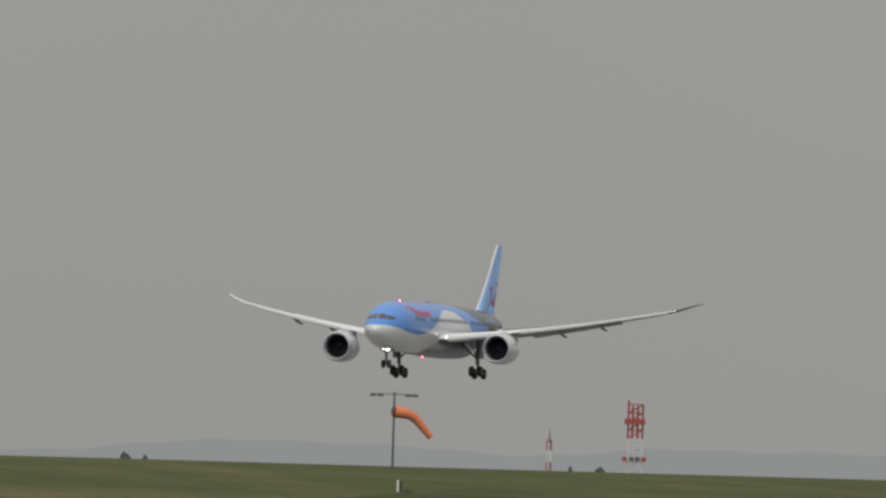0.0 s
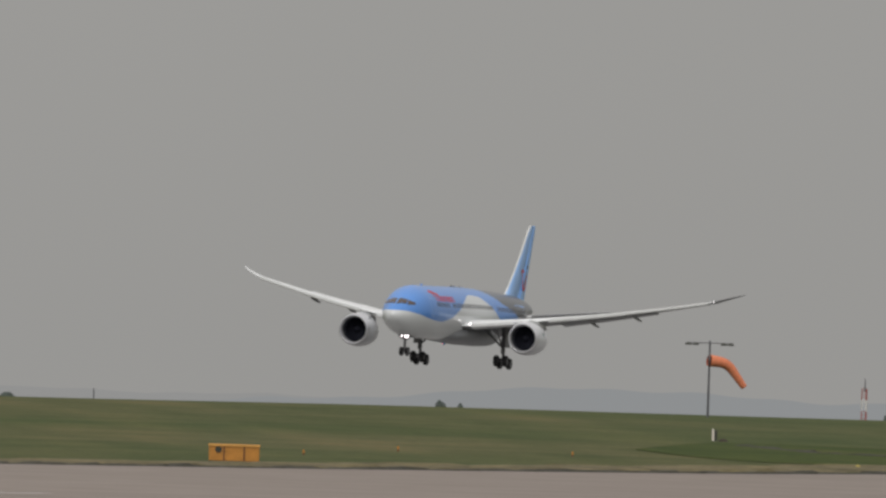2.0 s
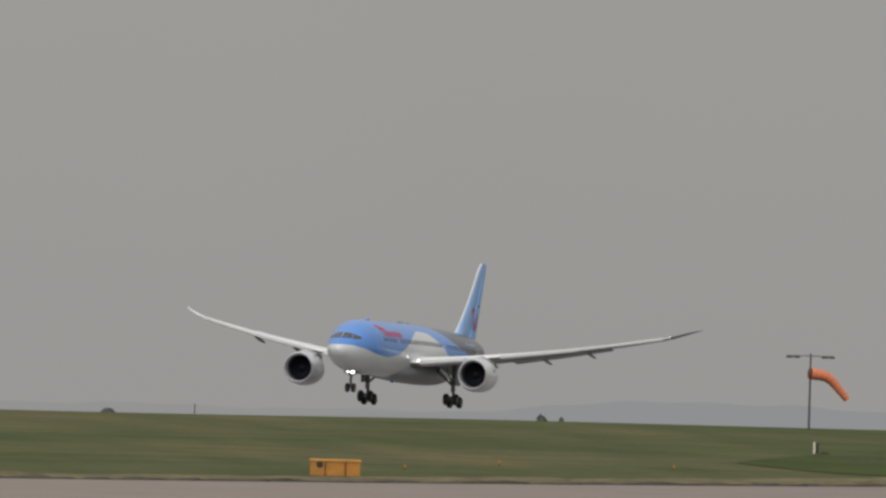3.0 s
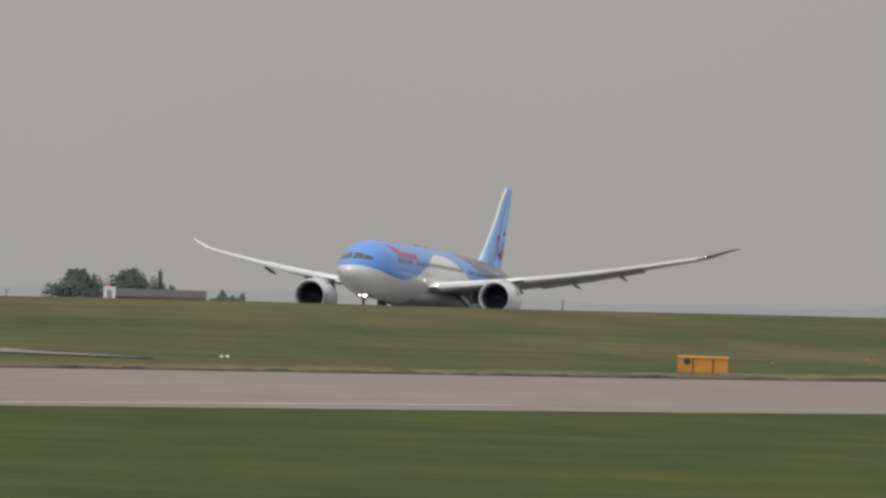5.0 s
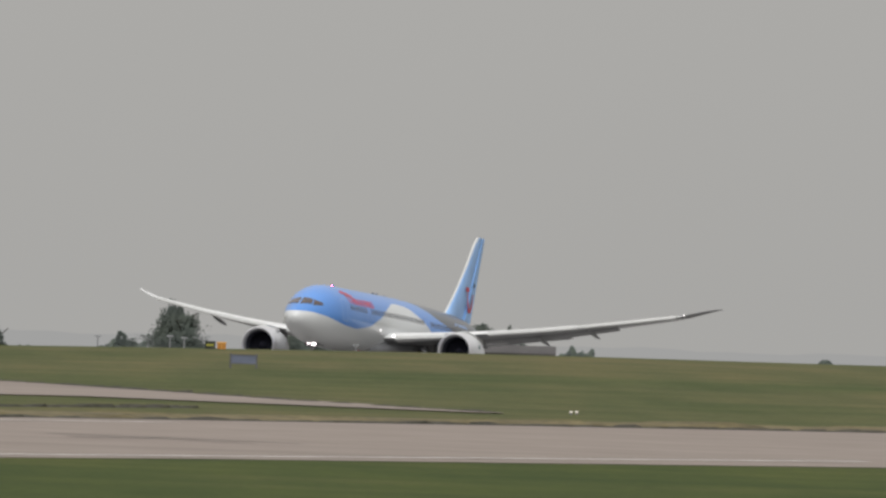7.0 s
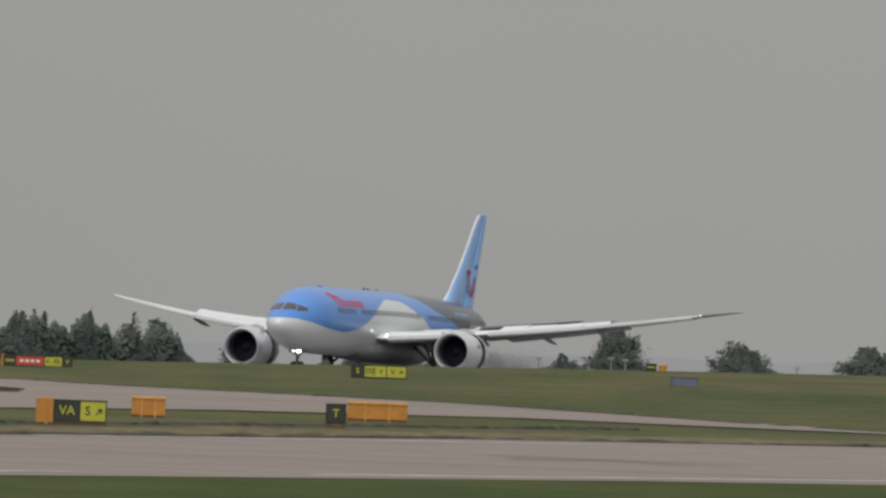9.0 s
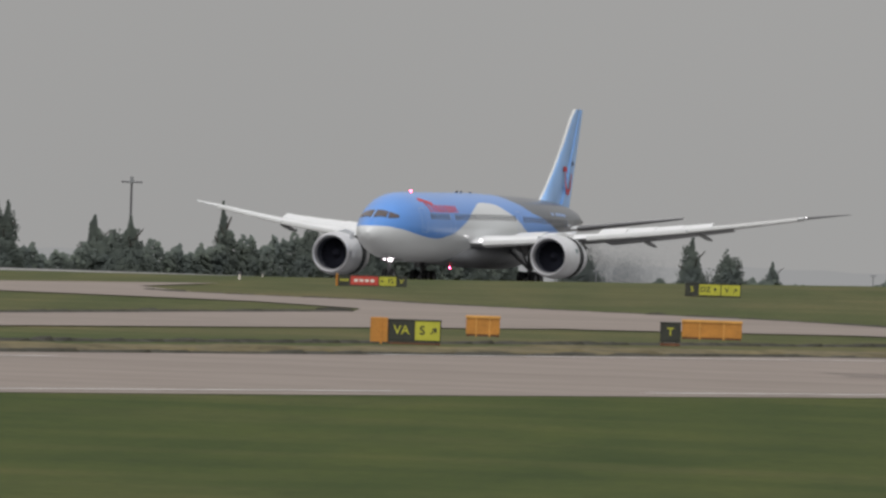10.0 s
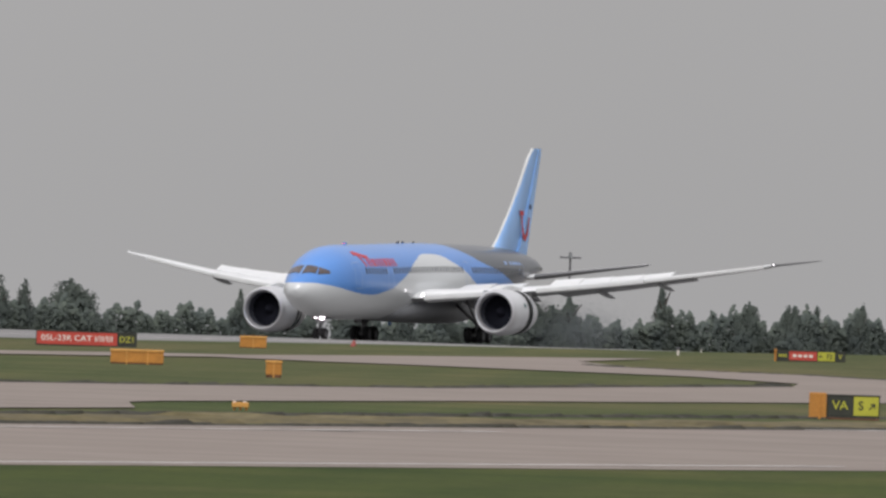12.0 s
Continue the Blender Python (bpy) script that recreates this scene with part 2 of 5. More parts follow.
def turf_lip(name, line, wide, high, material, label):
    """A rough raised edge of turf along a paved strip. line: points (u, v)."""
    rng = random.Random(name + str(line[0]))
    verts, faces = [], []
    for (u0, v0), (u1, v1) in zip(line, line[1:]):
        n = max(1, int(math.dist((u0, v0), (u1, v1)) / 0.8))
        for k in range(n):
            w = k / n
            u, v = u0 + (u1 - u0) * w, v0 + (v1 - v0) * w
            j = rng.uniform(-0.5, 0.5) * wide
            h = high * rng.uniform(0.4, 1.5) * (1 + 1.6 * max(0.0, noise.noise(Vector((u * 0.9, v * 0.1, wide))) - 0.15))
            verts += [place(u, v + j * 0.4, 0.0), place(u, v + wide * 0.4 + j, h), place(u, v + wide + j, h * 0.8), place(u, v + wide * 1.8, -0.05)]
    for r in range(len(verts) // 4 - 1):
        faces += [(r * 4 + k, r * 4 + k + 1, r * 4 + k + 5, r * 4 + k + 4) for k in range(3)]
    return tagged(mesh_object(name, verts, faces, material, False), label, "grass edge", kind="stuff")


turf_lip("turf_edge", [(250, 238), (460, 240.5), (500, 242), (620, 243.8), (700, 248.5), (750, 244), (796, 237), (862, 225), (1000, 211), (1500, 181)], 1.3, 0.1, EDGE, "dark rough turf lip along the taxiway")
turf_lip("dry_verge", [(250, 242), (460, 245), (500, 246), (620, 247.8), (700, 252.5), (750, 248), (796, 241), (862, 229), (1000, 215), (1500, 185)], 5.0, 0.12, VERGE, "straw-coloured dry grass verge")
turf_lip("turf_edge", [(500, 318), (785, 319), (830, 327.5), (866, 332)], 1.2, 0.1, EDGE, "dark rough turf lip along the taxiway")
turf_lip("turf_edge", [(818, 266.5), (843, 286), (876, 308), (902, 332), (916, 345), (934, 357), (951, 375), (962, 381)], 0.9, 0.08, EDGE, "dark rough turf lip along the taxiway")
turf_lip("dry_verge", [(560, 256), (640, 262), (720, 268), (790, 272)], 0.9, 0.1, EDGE, "dark strip of rough turf beside the taxiway")


# ---- small tools for things ----
def shape(name, verts, faces, material, flat=False):
    me = bpy.data.meshes.new(name)
    me.from_pydata([tuple(v) for v in verts], [], faces)
    me.materials.append(material)
    if not flat:
        me.polygons.foreach_set("use_smooth", [True] * len(me.polygons))
        me.set_sharp_from_angle(angle=radians(40))
    me.update()
    return me


def part(name, mesh, parent, label="", m=None):
    ob = new(name, mesh)
    ob.parent = parent
    if m is not None:
        ob.matrix_basis = m
    return tagged(ob, label)


def thing(name, m, label, category, group="", mesh=None):
    ob = new(name, mesh)
    ob.matrix_basis = m
    return tagged(ob, label, category, group)


def join(*pieces):
    """Several (verts, faces) as one."""
    verts, faces = [], []
    for v, f in pieces:
        o = len(verts)
        verts += [tuple(p) for p in v]
        faces += [tuple(i + o for i in q) for q in f]
    return verts, faces


def box(x0, x1, y0, y1, z0, z1, bevel=0.0):
    """A box with its upright edges and top edge chamfered."""
    b = bevel
    if not b:
        v = [(x, y, z) for z in (z0, z1) for x, y in ((x0, y0), (x1, y0), (x1, y1), (x0, y1))]
        return v, [(3, 2, 1, 0), (4, 5, 6, 7), (0, 1, 5, 4), (1, 2, 6, 5), (2, 3, 7, 6), (3, 0, 4, 7)]

    def ring(i, z):
        return [(x0 + i + b, y0 + i, z), (x1 - i - b, y0 + i, z), (x1 - i, y0 + i + b, z), (x1 - i, y1 - i - b, z),
                (x1 - i - b, y1 - i, z), (x0 + i + b, y1 - i, z), (x0 + i, y1 - i - b, z), (x0 + i, y0 + i + b, z)]
    return loft([ring(0, z0), ring(0, z1 - b), ring(b, z1)])


def loft(rings, caps=True):
    n = len(rings[0])
    verts = [p for r in rings for p in r]
    faces = []
    for r in range(len(rings) - 1):
        faces += [(r * n + k, r * n + (k + 1) % n, (r + 1) * n + (k + 1) % n, (r + 1) * n + k) for k in range(n)]
    if caps:
        faces += [tuple(range(n - 1, -1, -1)), tuple((len(rings) - 1) * n + k for k in range(n))]
    return verts, faces


def tube(a, b, ra, rb=None, n=10):
    a, b = Vector(a), Vector(b)
    rb = ra if rb is None else rb
    q = (b - a).to_track_quat("Z", "Y").to_matrix()
    ring = [(math.cos(2 * math.pi * k / n), math.sin(2 * math.pi * k / n)) for k in range(n)]
    return loft([[a + q @ Vector((c * ra, s * ra, 0)) for c, s in ring], [b + q @ Vector((c * rb, s * rb, 0)) for c, s in ring]])


def lathe_x(profile, n=40, caps=False):
    """A body turned round the x axis. profile: rows of x, radius."""
    return loft([[(x, r * math.cos(2 * math.pi * k / n), r * math.sin(2 * math.pi * k / n)) for k in range(n)] for x, r in profile], caps)


# ---- the airliner ----
TAIL = 28.7


# distance aft of the nose: half width, top and bottom of the hull
HALF = [(0, 0.02), (0.25, 0.6), (0.8, 1.05), (1.6, 1.48), (2.8, 1.93), (4.2, 2.31), (6, 2.64), (8, 2.83), (10, 2.885), (38, 2.885), (42, 2.7), (46, 2.25), (50, 1.6), (53.5, 0.95), (55.9, 0.3)]
TOP = [(0, 5.12), (0.25, 5.62), (0.8, 6.08), (1.6, 6.55), (2.8, 7.25), (4.2, 7.95), (6, 8.5), (8, 8.72), (10, 8.78), (40, 8.78), (46, 8.66), (50, 8.4), (53.5, 7.95), (55.9, 7.35)]
LOW = [(0, 5.08), (0.25, 4.62), (0.8, 4.2), (1.6, 3.8), (2.8, 3.4), (4.2, 3.08), (6, 2.88), (8, 2.81), (10, 2.8), (33, 2.8), (37, 3.05), (42, 3.9), (46, 4.75), (50, 5.65), (53.5, 6.35), (55.9, 6.75)]


def droop(s):
    """How far the forward hull lies below the tail's line."""
    return -0.35 * (1 - smooth(8, 30, s))


def hull(s, z, side=1, proud=0.0):
    """The point of the hull at s aft of the nose and height z; side 1 is port."""
    w, t, b = curve(HALF, s), curve(TOP, s), curve(LOW, s)
    c, h = (t + b) / 2, (t - b) / 2
    k = max(-1.0, min(1.0, (z - c) / h))
    y = w * math.sqrt(max(0.0, 1 - k * k))
    return Vector((TAIL - s, side * (y + proud), z + droop(s)))


def hull_paint():
    m = Mat("airliner_paint", (0.2, 0.4, 0.8), 0.28, 0.0, 0.35)
    c = m.n.new("ShaderNodeTexCoord")
    q = m.n.new("ShaderNodeSeparateXYZ")
    m.l.new(c.outputs["Object"], q.inputs[0])
    s = m.math("DIVIDE", m.math("SUBTRACT", TAIL, q.outputs["X"]), 60.0)

    def line(stops):
        return m.math("MULTIPLY", m.ramp(s, [(a / 60.0, ((z + droop(a)) / 10,) * 3) for a, z in stops], "CARDINAL"), 10.0)

    belly = line([(0, 5.67), (2, 5.57), (5, 5.18), (8.5, 4.85), (12, 4.95), (15.5, 5.6), (18.8, 6.75), (21.8, 7.72), (24.8, 7.95), (28.2, 7.55), (32, 6.3), (35, 5.1), (38, 4.4), (46, 4.9), (56, 6.8)])
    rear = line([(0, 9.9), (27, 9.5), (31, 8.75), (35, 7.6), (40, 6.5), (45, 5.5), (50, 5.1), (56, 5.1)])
    low = m.math("LESS_THAN", q.outputs["Z"], belly)
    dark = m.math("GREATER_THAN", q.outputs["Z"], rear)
    grime = m.ramp(m.noise(0.5, 5, (0.25, 1, 1.5)), [(0.3, (0.9, 0.9, 0.9)), (0.7, (1, 1, 1))])
    a = m.mix(low, (0.077, 0.262, 0.70), (0.66, 0.68, 0.69))
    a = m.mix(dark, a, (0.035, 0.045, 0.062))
    m.paint(m.mix(1.0, a, grime, "MULTIPLY"))
    return m.m


PAINT = hull_paint()
BLUE = Mat("sky_blue_paint", (0.16, 0.34, 0.72), 0.3, 0, 0.3).wear(0.6, 0.06).m
PALE_BLUE = Mat("pale_blue_paint", (0.26, 0.48, 0.86), 0.3, 0, 0.3).wear(0.5, 0.07, stretch=(1, 1, 0.4)).m
NAVY = Mat("navy_paint", (0.03, 0.04, 0.12), 0.4).wear(1.0, 0.1).m
RED = Mat("red_lettering", (0.5, 0.02, 0.035), 0.4).wear(1.0, 0.1).m
WHITE = Mat("white_paint", (0.72, 0.73, 0.73), 0.32, 0, 0.2).wear(0.8, 0.05, 6.0).m
# One wing grey as two: dark with underside shade painted in, pale for lit tops.
WING_SHADED = Mat("wing_shaded_grey", (0.26, 0.265, 0.275), 0.45).wear(0.5, 0.1, 5.0, (1, 0.3, 1)).m
WING = Mat("wing_lit_grey", (0.74, 0.75, 0.76), 0.35, 0, 0.1).wear(0.5, 0.08, 5.0, (1, 0.3, 1)).m
TIP = Mat("dark_tip_and_edge", (0.12, 0.12, 0.125), 0.4, 0.3).wear(1.0, 0.1).m
# Grey of the belly fairing, with the wing root's shadow put into the colour.
FAIRING = Mat("fairing_shaded_grey", (0.24, 0.247, 0.26), 0.4).wear(0.5, 0.1, 5.0).m
COWL = Mat("cowl_white", (0.62, 0.63, 0.65), 0.3, 0, 0.2).wear(0.9, 0.06, 6.0).m
LIP = Mat("polished_lip", (0.62, 0.62, 0.64), 0.38, 0.7).wear(1.0, 0.06).m
DUCT = Mat("intake_lining", (0.05, 0.054, 0.072), 0.85).wear(2.0, 0.1).m
FAN = Mat("fan_blade", (0.014, 0.015, 0.022), 0.95).wear(3.0, 0.1)
FAN.b.inputs["Specular IOR Level"].default_value = 0.1
FAN = FAN.m
DARK = Mat("shadow_grey", (0.02, 0.02, 0.022), 0.7).wear(2.0, 0.2).m
GEAR = Mat("gear_grey", (0.16, 0.16, 0.165), 0.45, 0.4).wear(3.0, 0.2).m
RUBBER = Mat("tyre_rubber", (0.018, 0.018, 0.019), 0.85).wear(4.0, 0.25).m
GLASS = Mat("cockpit_glass", (0.07, 0.05, 0.05), 0.12, 0, 0.3).wear(1.0, 0.3).m
CABIN = Mat("cabin_window", (0.028, 0.03, 0.036), 0.15).wear(1.0, 0.2).m
POLE_GREEN = Mat("cowl_mark", (0.1, 0.16, 0.16), 0.5).wear(2.0, 0.1).m
SEAM = Mat("door_seam", (0.3, 0.42, 0.68), 0.5).wear(2.0, 0.1).m
LAMP = Mat("landing_light", (1, 1, 1), 0.3).glow((1.0, 0.88, 0.9), 6.0).m
LAMP_ROOT = Mat("root_light_glass", (1, 1, 1), 0.3).glow((1.0, 0.95, 0.95), 2.5).m
LAMP_SMALL = Mat("wing_light", (1, 1, 1), 0.3).glow((1.0, 0.95, 0.95), 1.6).m
BEACON = Mat("red_beacon", (0.8, 0.05, 0.06), 0.3).glow((1.0, 0.04, 0.08), 70.0).m


def hull_patch(name, corners, material, parent, label="", side=1, proud=0.02, cuts=(6, 4)):
    """A thin plate that follows the hull between four corners (s, z)."""
    verts, faces = [], []
    nu, nv = cuts
    for deep in (proud, -0.03):
        for i in range(nu + 1):
            for j in range(nv + 1):
                a, b = i / nu, j / nv
                s = (corners[0][0] * (1 - a) + corners[1][0] * a) * (1 - b) + (corners[3][0] * (1 - a) + corners[2][0] * a) * b
                z = (corners[0][1] * (1 - a) + corners[1][1] * a) * (1 - b) + (corners[3][1] * (1 - a) + corners[2][1] * a) * b
                p = hull(s, z, side)
                d = 0.3
                ny = p.y / max(curve(HALF, s), 0.3) ** 2
                c = (curve(TOP, s) + curve(LOW, s)) / 2
                h = (curve(TOP, s) - curve(LOW, s)) / 2
                nz = (z - c) / max(h, 0.3) ** 2
                e = 0.05
                nx = 0.0
                if s > e:
                    nx = (abs(hull(s + e, z).y) - abs(hull(s - e, z).y)) / (2 * e) * abs(ny)
                nrm = Vector((nx, ny, nz)).normalized()
                verts.append(p + nrm * deep)
    w, lay = nv + 1, (nu + 1) * (nv + 1)
    for i in range(nu):
        for j in range(nv):
            q = (i * w + j, i * w + j + 1, (i + 1) * w + j + 1, (i + 1) * w + j)
            faces.append(q if side < 0 else q[::-1])
    edge = [j for j in range(w)] + [i * w + nv for i in range(1, nu + 1)] + [nu * w + j for j in range(nv - 1, -1, -1)] + [i * w for i in range(nu - 1, 0, -1)]
    for k in range(len(edge)):
        a, b = edge[k], edge[(k + 1) % len(edge)]
        faces.append((a, b, b + lay, a + lay))
    return part(name, shape(name, verts, faces, material), parent, label)


def brow_patch(name, corners, material, parent, label, side):
    """A pane on the front of the hull between four corners (s aft, distance from the middle)."""
    n = 6
    verts, faces = [], []
    for deep in (0.03, -0.03):
        for i in range(n + 1):
            for j in range(n + 1):
                a, b = i / n, j / n
                s, y = [(corners[0][q] * (1 - a) + corners[1][q] * a) * (1 - b) + (corners[3][q] * (1 - a) + corners[2][q] * a) * b for q in (0, 1)]
                w, t, lo = curve(HALF, s), curve(TOP, s), curve(LOW, s)
                z = (t + lo) / 2 + (t - lo) / 2 * math.sqrt(max(0.0, 1 - (y / w) ** 2))
                verts.append((TAIL - s + deep, side * y, z + deep + droop(s)))
    w, lay = n + 1, (n + 1) ** 2
    for i in range(n):
        for j in range(n):
            q = (i * w + j, i * w + j + 1, (i + 1) * w + j + 1, (i + 1) * w + j)
            faces.append(q[::-1] if side < 0 else q)
    edge = [j for j in range(w)] + [i * w + n for i in range(1, n + 1)] + [n * w + j for j in range(n - 1, -1, -1)] + [i * w for i in range(n - 1, 0, -1)]
    faces += [(edge[k], edge[(k + 1) % len(edge)], edge[(k + 1) % len(edge)] + lay, edge[k] + lay) for k in range(len(edge))]
    return part(name, shape(name, verts, faces, material), parent, label)


def hull_bar(parent, name, pts, width, material, label="", side=1):
    """A painted stroke on the hull along the points (s, z)."""
    verts, faces = [], []
    n = len(pts)
    for k, (s, z) in enumerate(pts):
        a, b = pts[max(0, k - 1)], pts[min(n - 1, k + 1)]
        d = Vector((b[0] - a[0], b[1] - a[1])).normalized() * width / 2
        for sg in (1, -1):
            verts.append(hull(s - sg * d.y, z + sg * d.x, side, 0.02))
    for k in range(n - 1):
        faces.append((2 * k, 2 * k + 1, 2 * k + 3, 2 * k + 2))
    return part(name, shape(name, verts, faces, material), parent, label)


def section(chord, thick, n=9):
    """An aerofoil as points (0 to chord aft, height), round the outline."""
    up, lo = [], []
    for k in range(n + 1):
        c = (1 - math.cos(math.pi * k / n)) / 2
        t = thick * chord * 5 * (0.2969 * math.sqrt(c) - 0.126 * c - 0.3516 * c * c + 0.2843 * c**3 - 0.1015 * c**4)
        camber = 0.02 * chord * 4 * c * (1 - c)
        up.append((c * chord, camber + t))
        lo.append((c * chord, camber - t * 0.8))
    return up + lo[-2:0:-1]


# distance out from the middle: leading edge aft of the nose, chord, height, thickness
LEAD = [(2.2, 19.0), (3.2, 20.0), (9.75, 24.4), (18, 30.0), (26.6, 36.0), (28.4, 37.55), (29.5, 38.95), (30.0, 40.4)]
CHORD = [(2.2, 12.2), (3.2, 11.4), (9.75, 7.5), (18, 4.9), (26.6, 2.6), (28.4, 1.8), (29.5, 1.1), (30.0, 0.3)]
RISE = [(2.2, 4.3), (3.2, 4.33), (9.75, 4.97), (18, 6.02), (26.6, 7.47), (28.4, 7.89), (29.5, 8.18), (30.0, 8.35)]


def wing_ring(y, side, f0=0.0, f1=1.0, thick=None, lift=0.0):
    c, s, z = curve(CHORD, y), curve(LEAD, y), curve(RISE, y)
    th = thick if thick is not None else 0.105 - 0.02 * min(1, y / 25)
    pts = section(c, th)
    return [Vector((TAIL - (s + f0 * c + x * (f1 - f0)), side * y, z + h + lift)) for x, h in pts]


def wing_mesh(side, y0, y1, material, steps, name):
    rings = [wing_ring(y0 + (y1 - y0) * k / steps, side) for k in range(steps + 1)]
    if side > 0:
        rings = [r[::-1] for r in rings]
    me = shape(name, *loft(rings), material)
    # Downward faces take the darker grey, their shade put into the colour.
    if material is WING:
        me.materials.append(WING_SHADED)
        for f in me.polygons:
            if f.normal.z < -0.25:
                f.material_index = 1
    return me


def panel_mesh(name, side, y0, y1, f0, f1, thick, material, drop=0.0):
    """A slab along the wing between two chord fractions, about its front edge."""
    verts, rows = [], []
    for y in (y0, (y0 + y1) / 2, y1):
        c, s, z = curve(CHORD, y), curve(LEAD, y), curve(RISE, y)
        a, b = Vector((TAIL - s - f0 * c, side * y, z)), Vector((TAIL - s - f1 * c, side * y, z - drop * c * (f1 - f0)))
        rows.append([a + Vector((0.05, 0, thick * 0.2)), a + Vector((0, 0, thick * 0.6)), a.lerp(b, 0.4) + Vector((0, 0, thick * 0.55)), b + Vector((0, 0, 0.04)), b, a.lerp(b, 0.4) - Vector((0, 0, thick * 0.4)),
                     a - Vector((0, 0, thick * 0.4))])
    if side > 0:
        rows = [r[::-1] for r in rows]
    o = Vector((TAIL - curve(LEAD, y0) - f0 * curve(CHORD, y0), side * y0, curve(RISE, y0)))
    rows = [[p - o for p in r] for r in rows]
    return shape(name, *loft(rows), material), Matrix.Translation(o)


def build_wing(plane, side):
    """One wing, its pivot at the root, with slat, flaps, spoilers, fairings and raked tip."""
    root = Vector((TAIL - 25, side * 2.5, 4.4))
    back = Matrix.Translation(-root)

    def put(name, me, label="", m=Matrix(), parent=None):
        return part(name, me, parent or wing, label, back @ m if parent is None else m)

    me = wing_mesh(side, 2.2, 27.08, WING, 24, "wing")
    me.transform(back)
    wing = part("wing", me, plane, "grey wing, paler above and darker below for painted shade", Matrix.Translation(root))
    hinge = Vector((TAIL - curve(LEAD, 27.08), side * 27.08, curve(RISE, 27.08)))
    # The port tip is darker; the starboard tip keeps the wing's grey.
    me = wing_mesh(side, 27.08, 30.0, TIP if side > 0 else WING, 8, "raked_tip")
    me.transform(Matrix.Translation(-hinge))
    joint = Matrix.Translation(hinge - root)
    tip = part("raked_tip", me, wing, "dark raked wing tip" if side > 0 else "pale raked wing tip", joint)
    for y0, y1, deep in ((3.6, 8.6, 0.38), (11.2, 18.5, 0.34), (18.6, 26.6, 0.26)):
        me, m = panel_mesh("slat", side, y0, y1, -0.06, 0.05, deep, WHITE, 0.3)
        put("slat", me, "white leading edge slat drooped", Matrix.Translation((0, 0, -0.03)) @ m)
    for y0, y1, deep, sag in ((3.2, 8.9, 0.30, 0.24), (10.9, 20.9, 0.30, 0.2)):
        me, m = panel_mesh("flap", side, y0, y1, 0.80, 0.80 + deep, 0.3, WING_SHADED, sag)
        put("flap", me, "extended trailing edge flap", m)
    me, m = panel_mesh("flaperon", side, 9.0, 10.8, 0.8, 1.04, 0.25, WING_SHADED, 0.1)
    put("flaperon", me, "", m)
    me, m = panel_mesh("aileron", side, 21.0, 26.4, 0.82, 1.02, 0.12, WING, 0.1)
    put("aileron", me, "", m)
    spoilers = []
    for y0, y1 in ((3.8, 6.22), (6.25, 8.7), (10.8, 12.97), (13.0, 15.17), (15.2, 17.37), (17.4, 19.6)):
        me, m = panel_mesh("spoiler", side, y0, y1, 0.54, 0.80, 0.1, WING)
        up = 0.055 * curve(CHORD, y0)
        ends = [Vector((TAIL - curve(LEAD, y) - 0.54 * curve(CHORD, y), side * y, curve(RISE, y))) for y in (y0, y1)]
        hinge = (ends[1] - ends[0]).normalized() * side
        spoilers.append((put("spoiler", me, "grey spoiler panel", Matrix.Translation((0, 0, up)) @ m), back @ Matrix.Translation((0, 0, up)) @ m, hinge))
    for y, fore in ((6.4, 4.6), (14.35, 3.0), (19.1, 0.6)):
        c, s, z = curve(CHORD, y), curve(LEAD, y), curve(RISE, y)
        prof = [(0, 0.02), (0.5, 0.08), (1.4, 0.13), (2.6, 0.15), (3.6, 0.12), (4.5, 0.02)]
        rings = [[(TAIL - s - fore - x, side * y + r * 0.7 * math.cos(a), z - 0.16 - 0.03 * c - 0.11 * x + r * 1.3 * math.sin(a))
                  for a in [2 * math.pi * k / 12 for k in range(12)]] for x, r in prof]
        put("flap_fairing", shape("flap_fairing", *loft(rings), WING_SHADED), "")
    y = 27.3
    if side > 0:
        put("strobe", shape("strobe", *lathe_x([(-0.1, 0.02), (0, 0.07), (0.1, 0.02)], 8, True), LAMP_SMALL), "white wingtip light",
            Matrix.Translation((TAIL - curve(LEAD, y) + 0.12, side * y, curve(RISE, y) + 0.03)))
    return wing, Matrix.Translation(root), spoilers, tip, joint


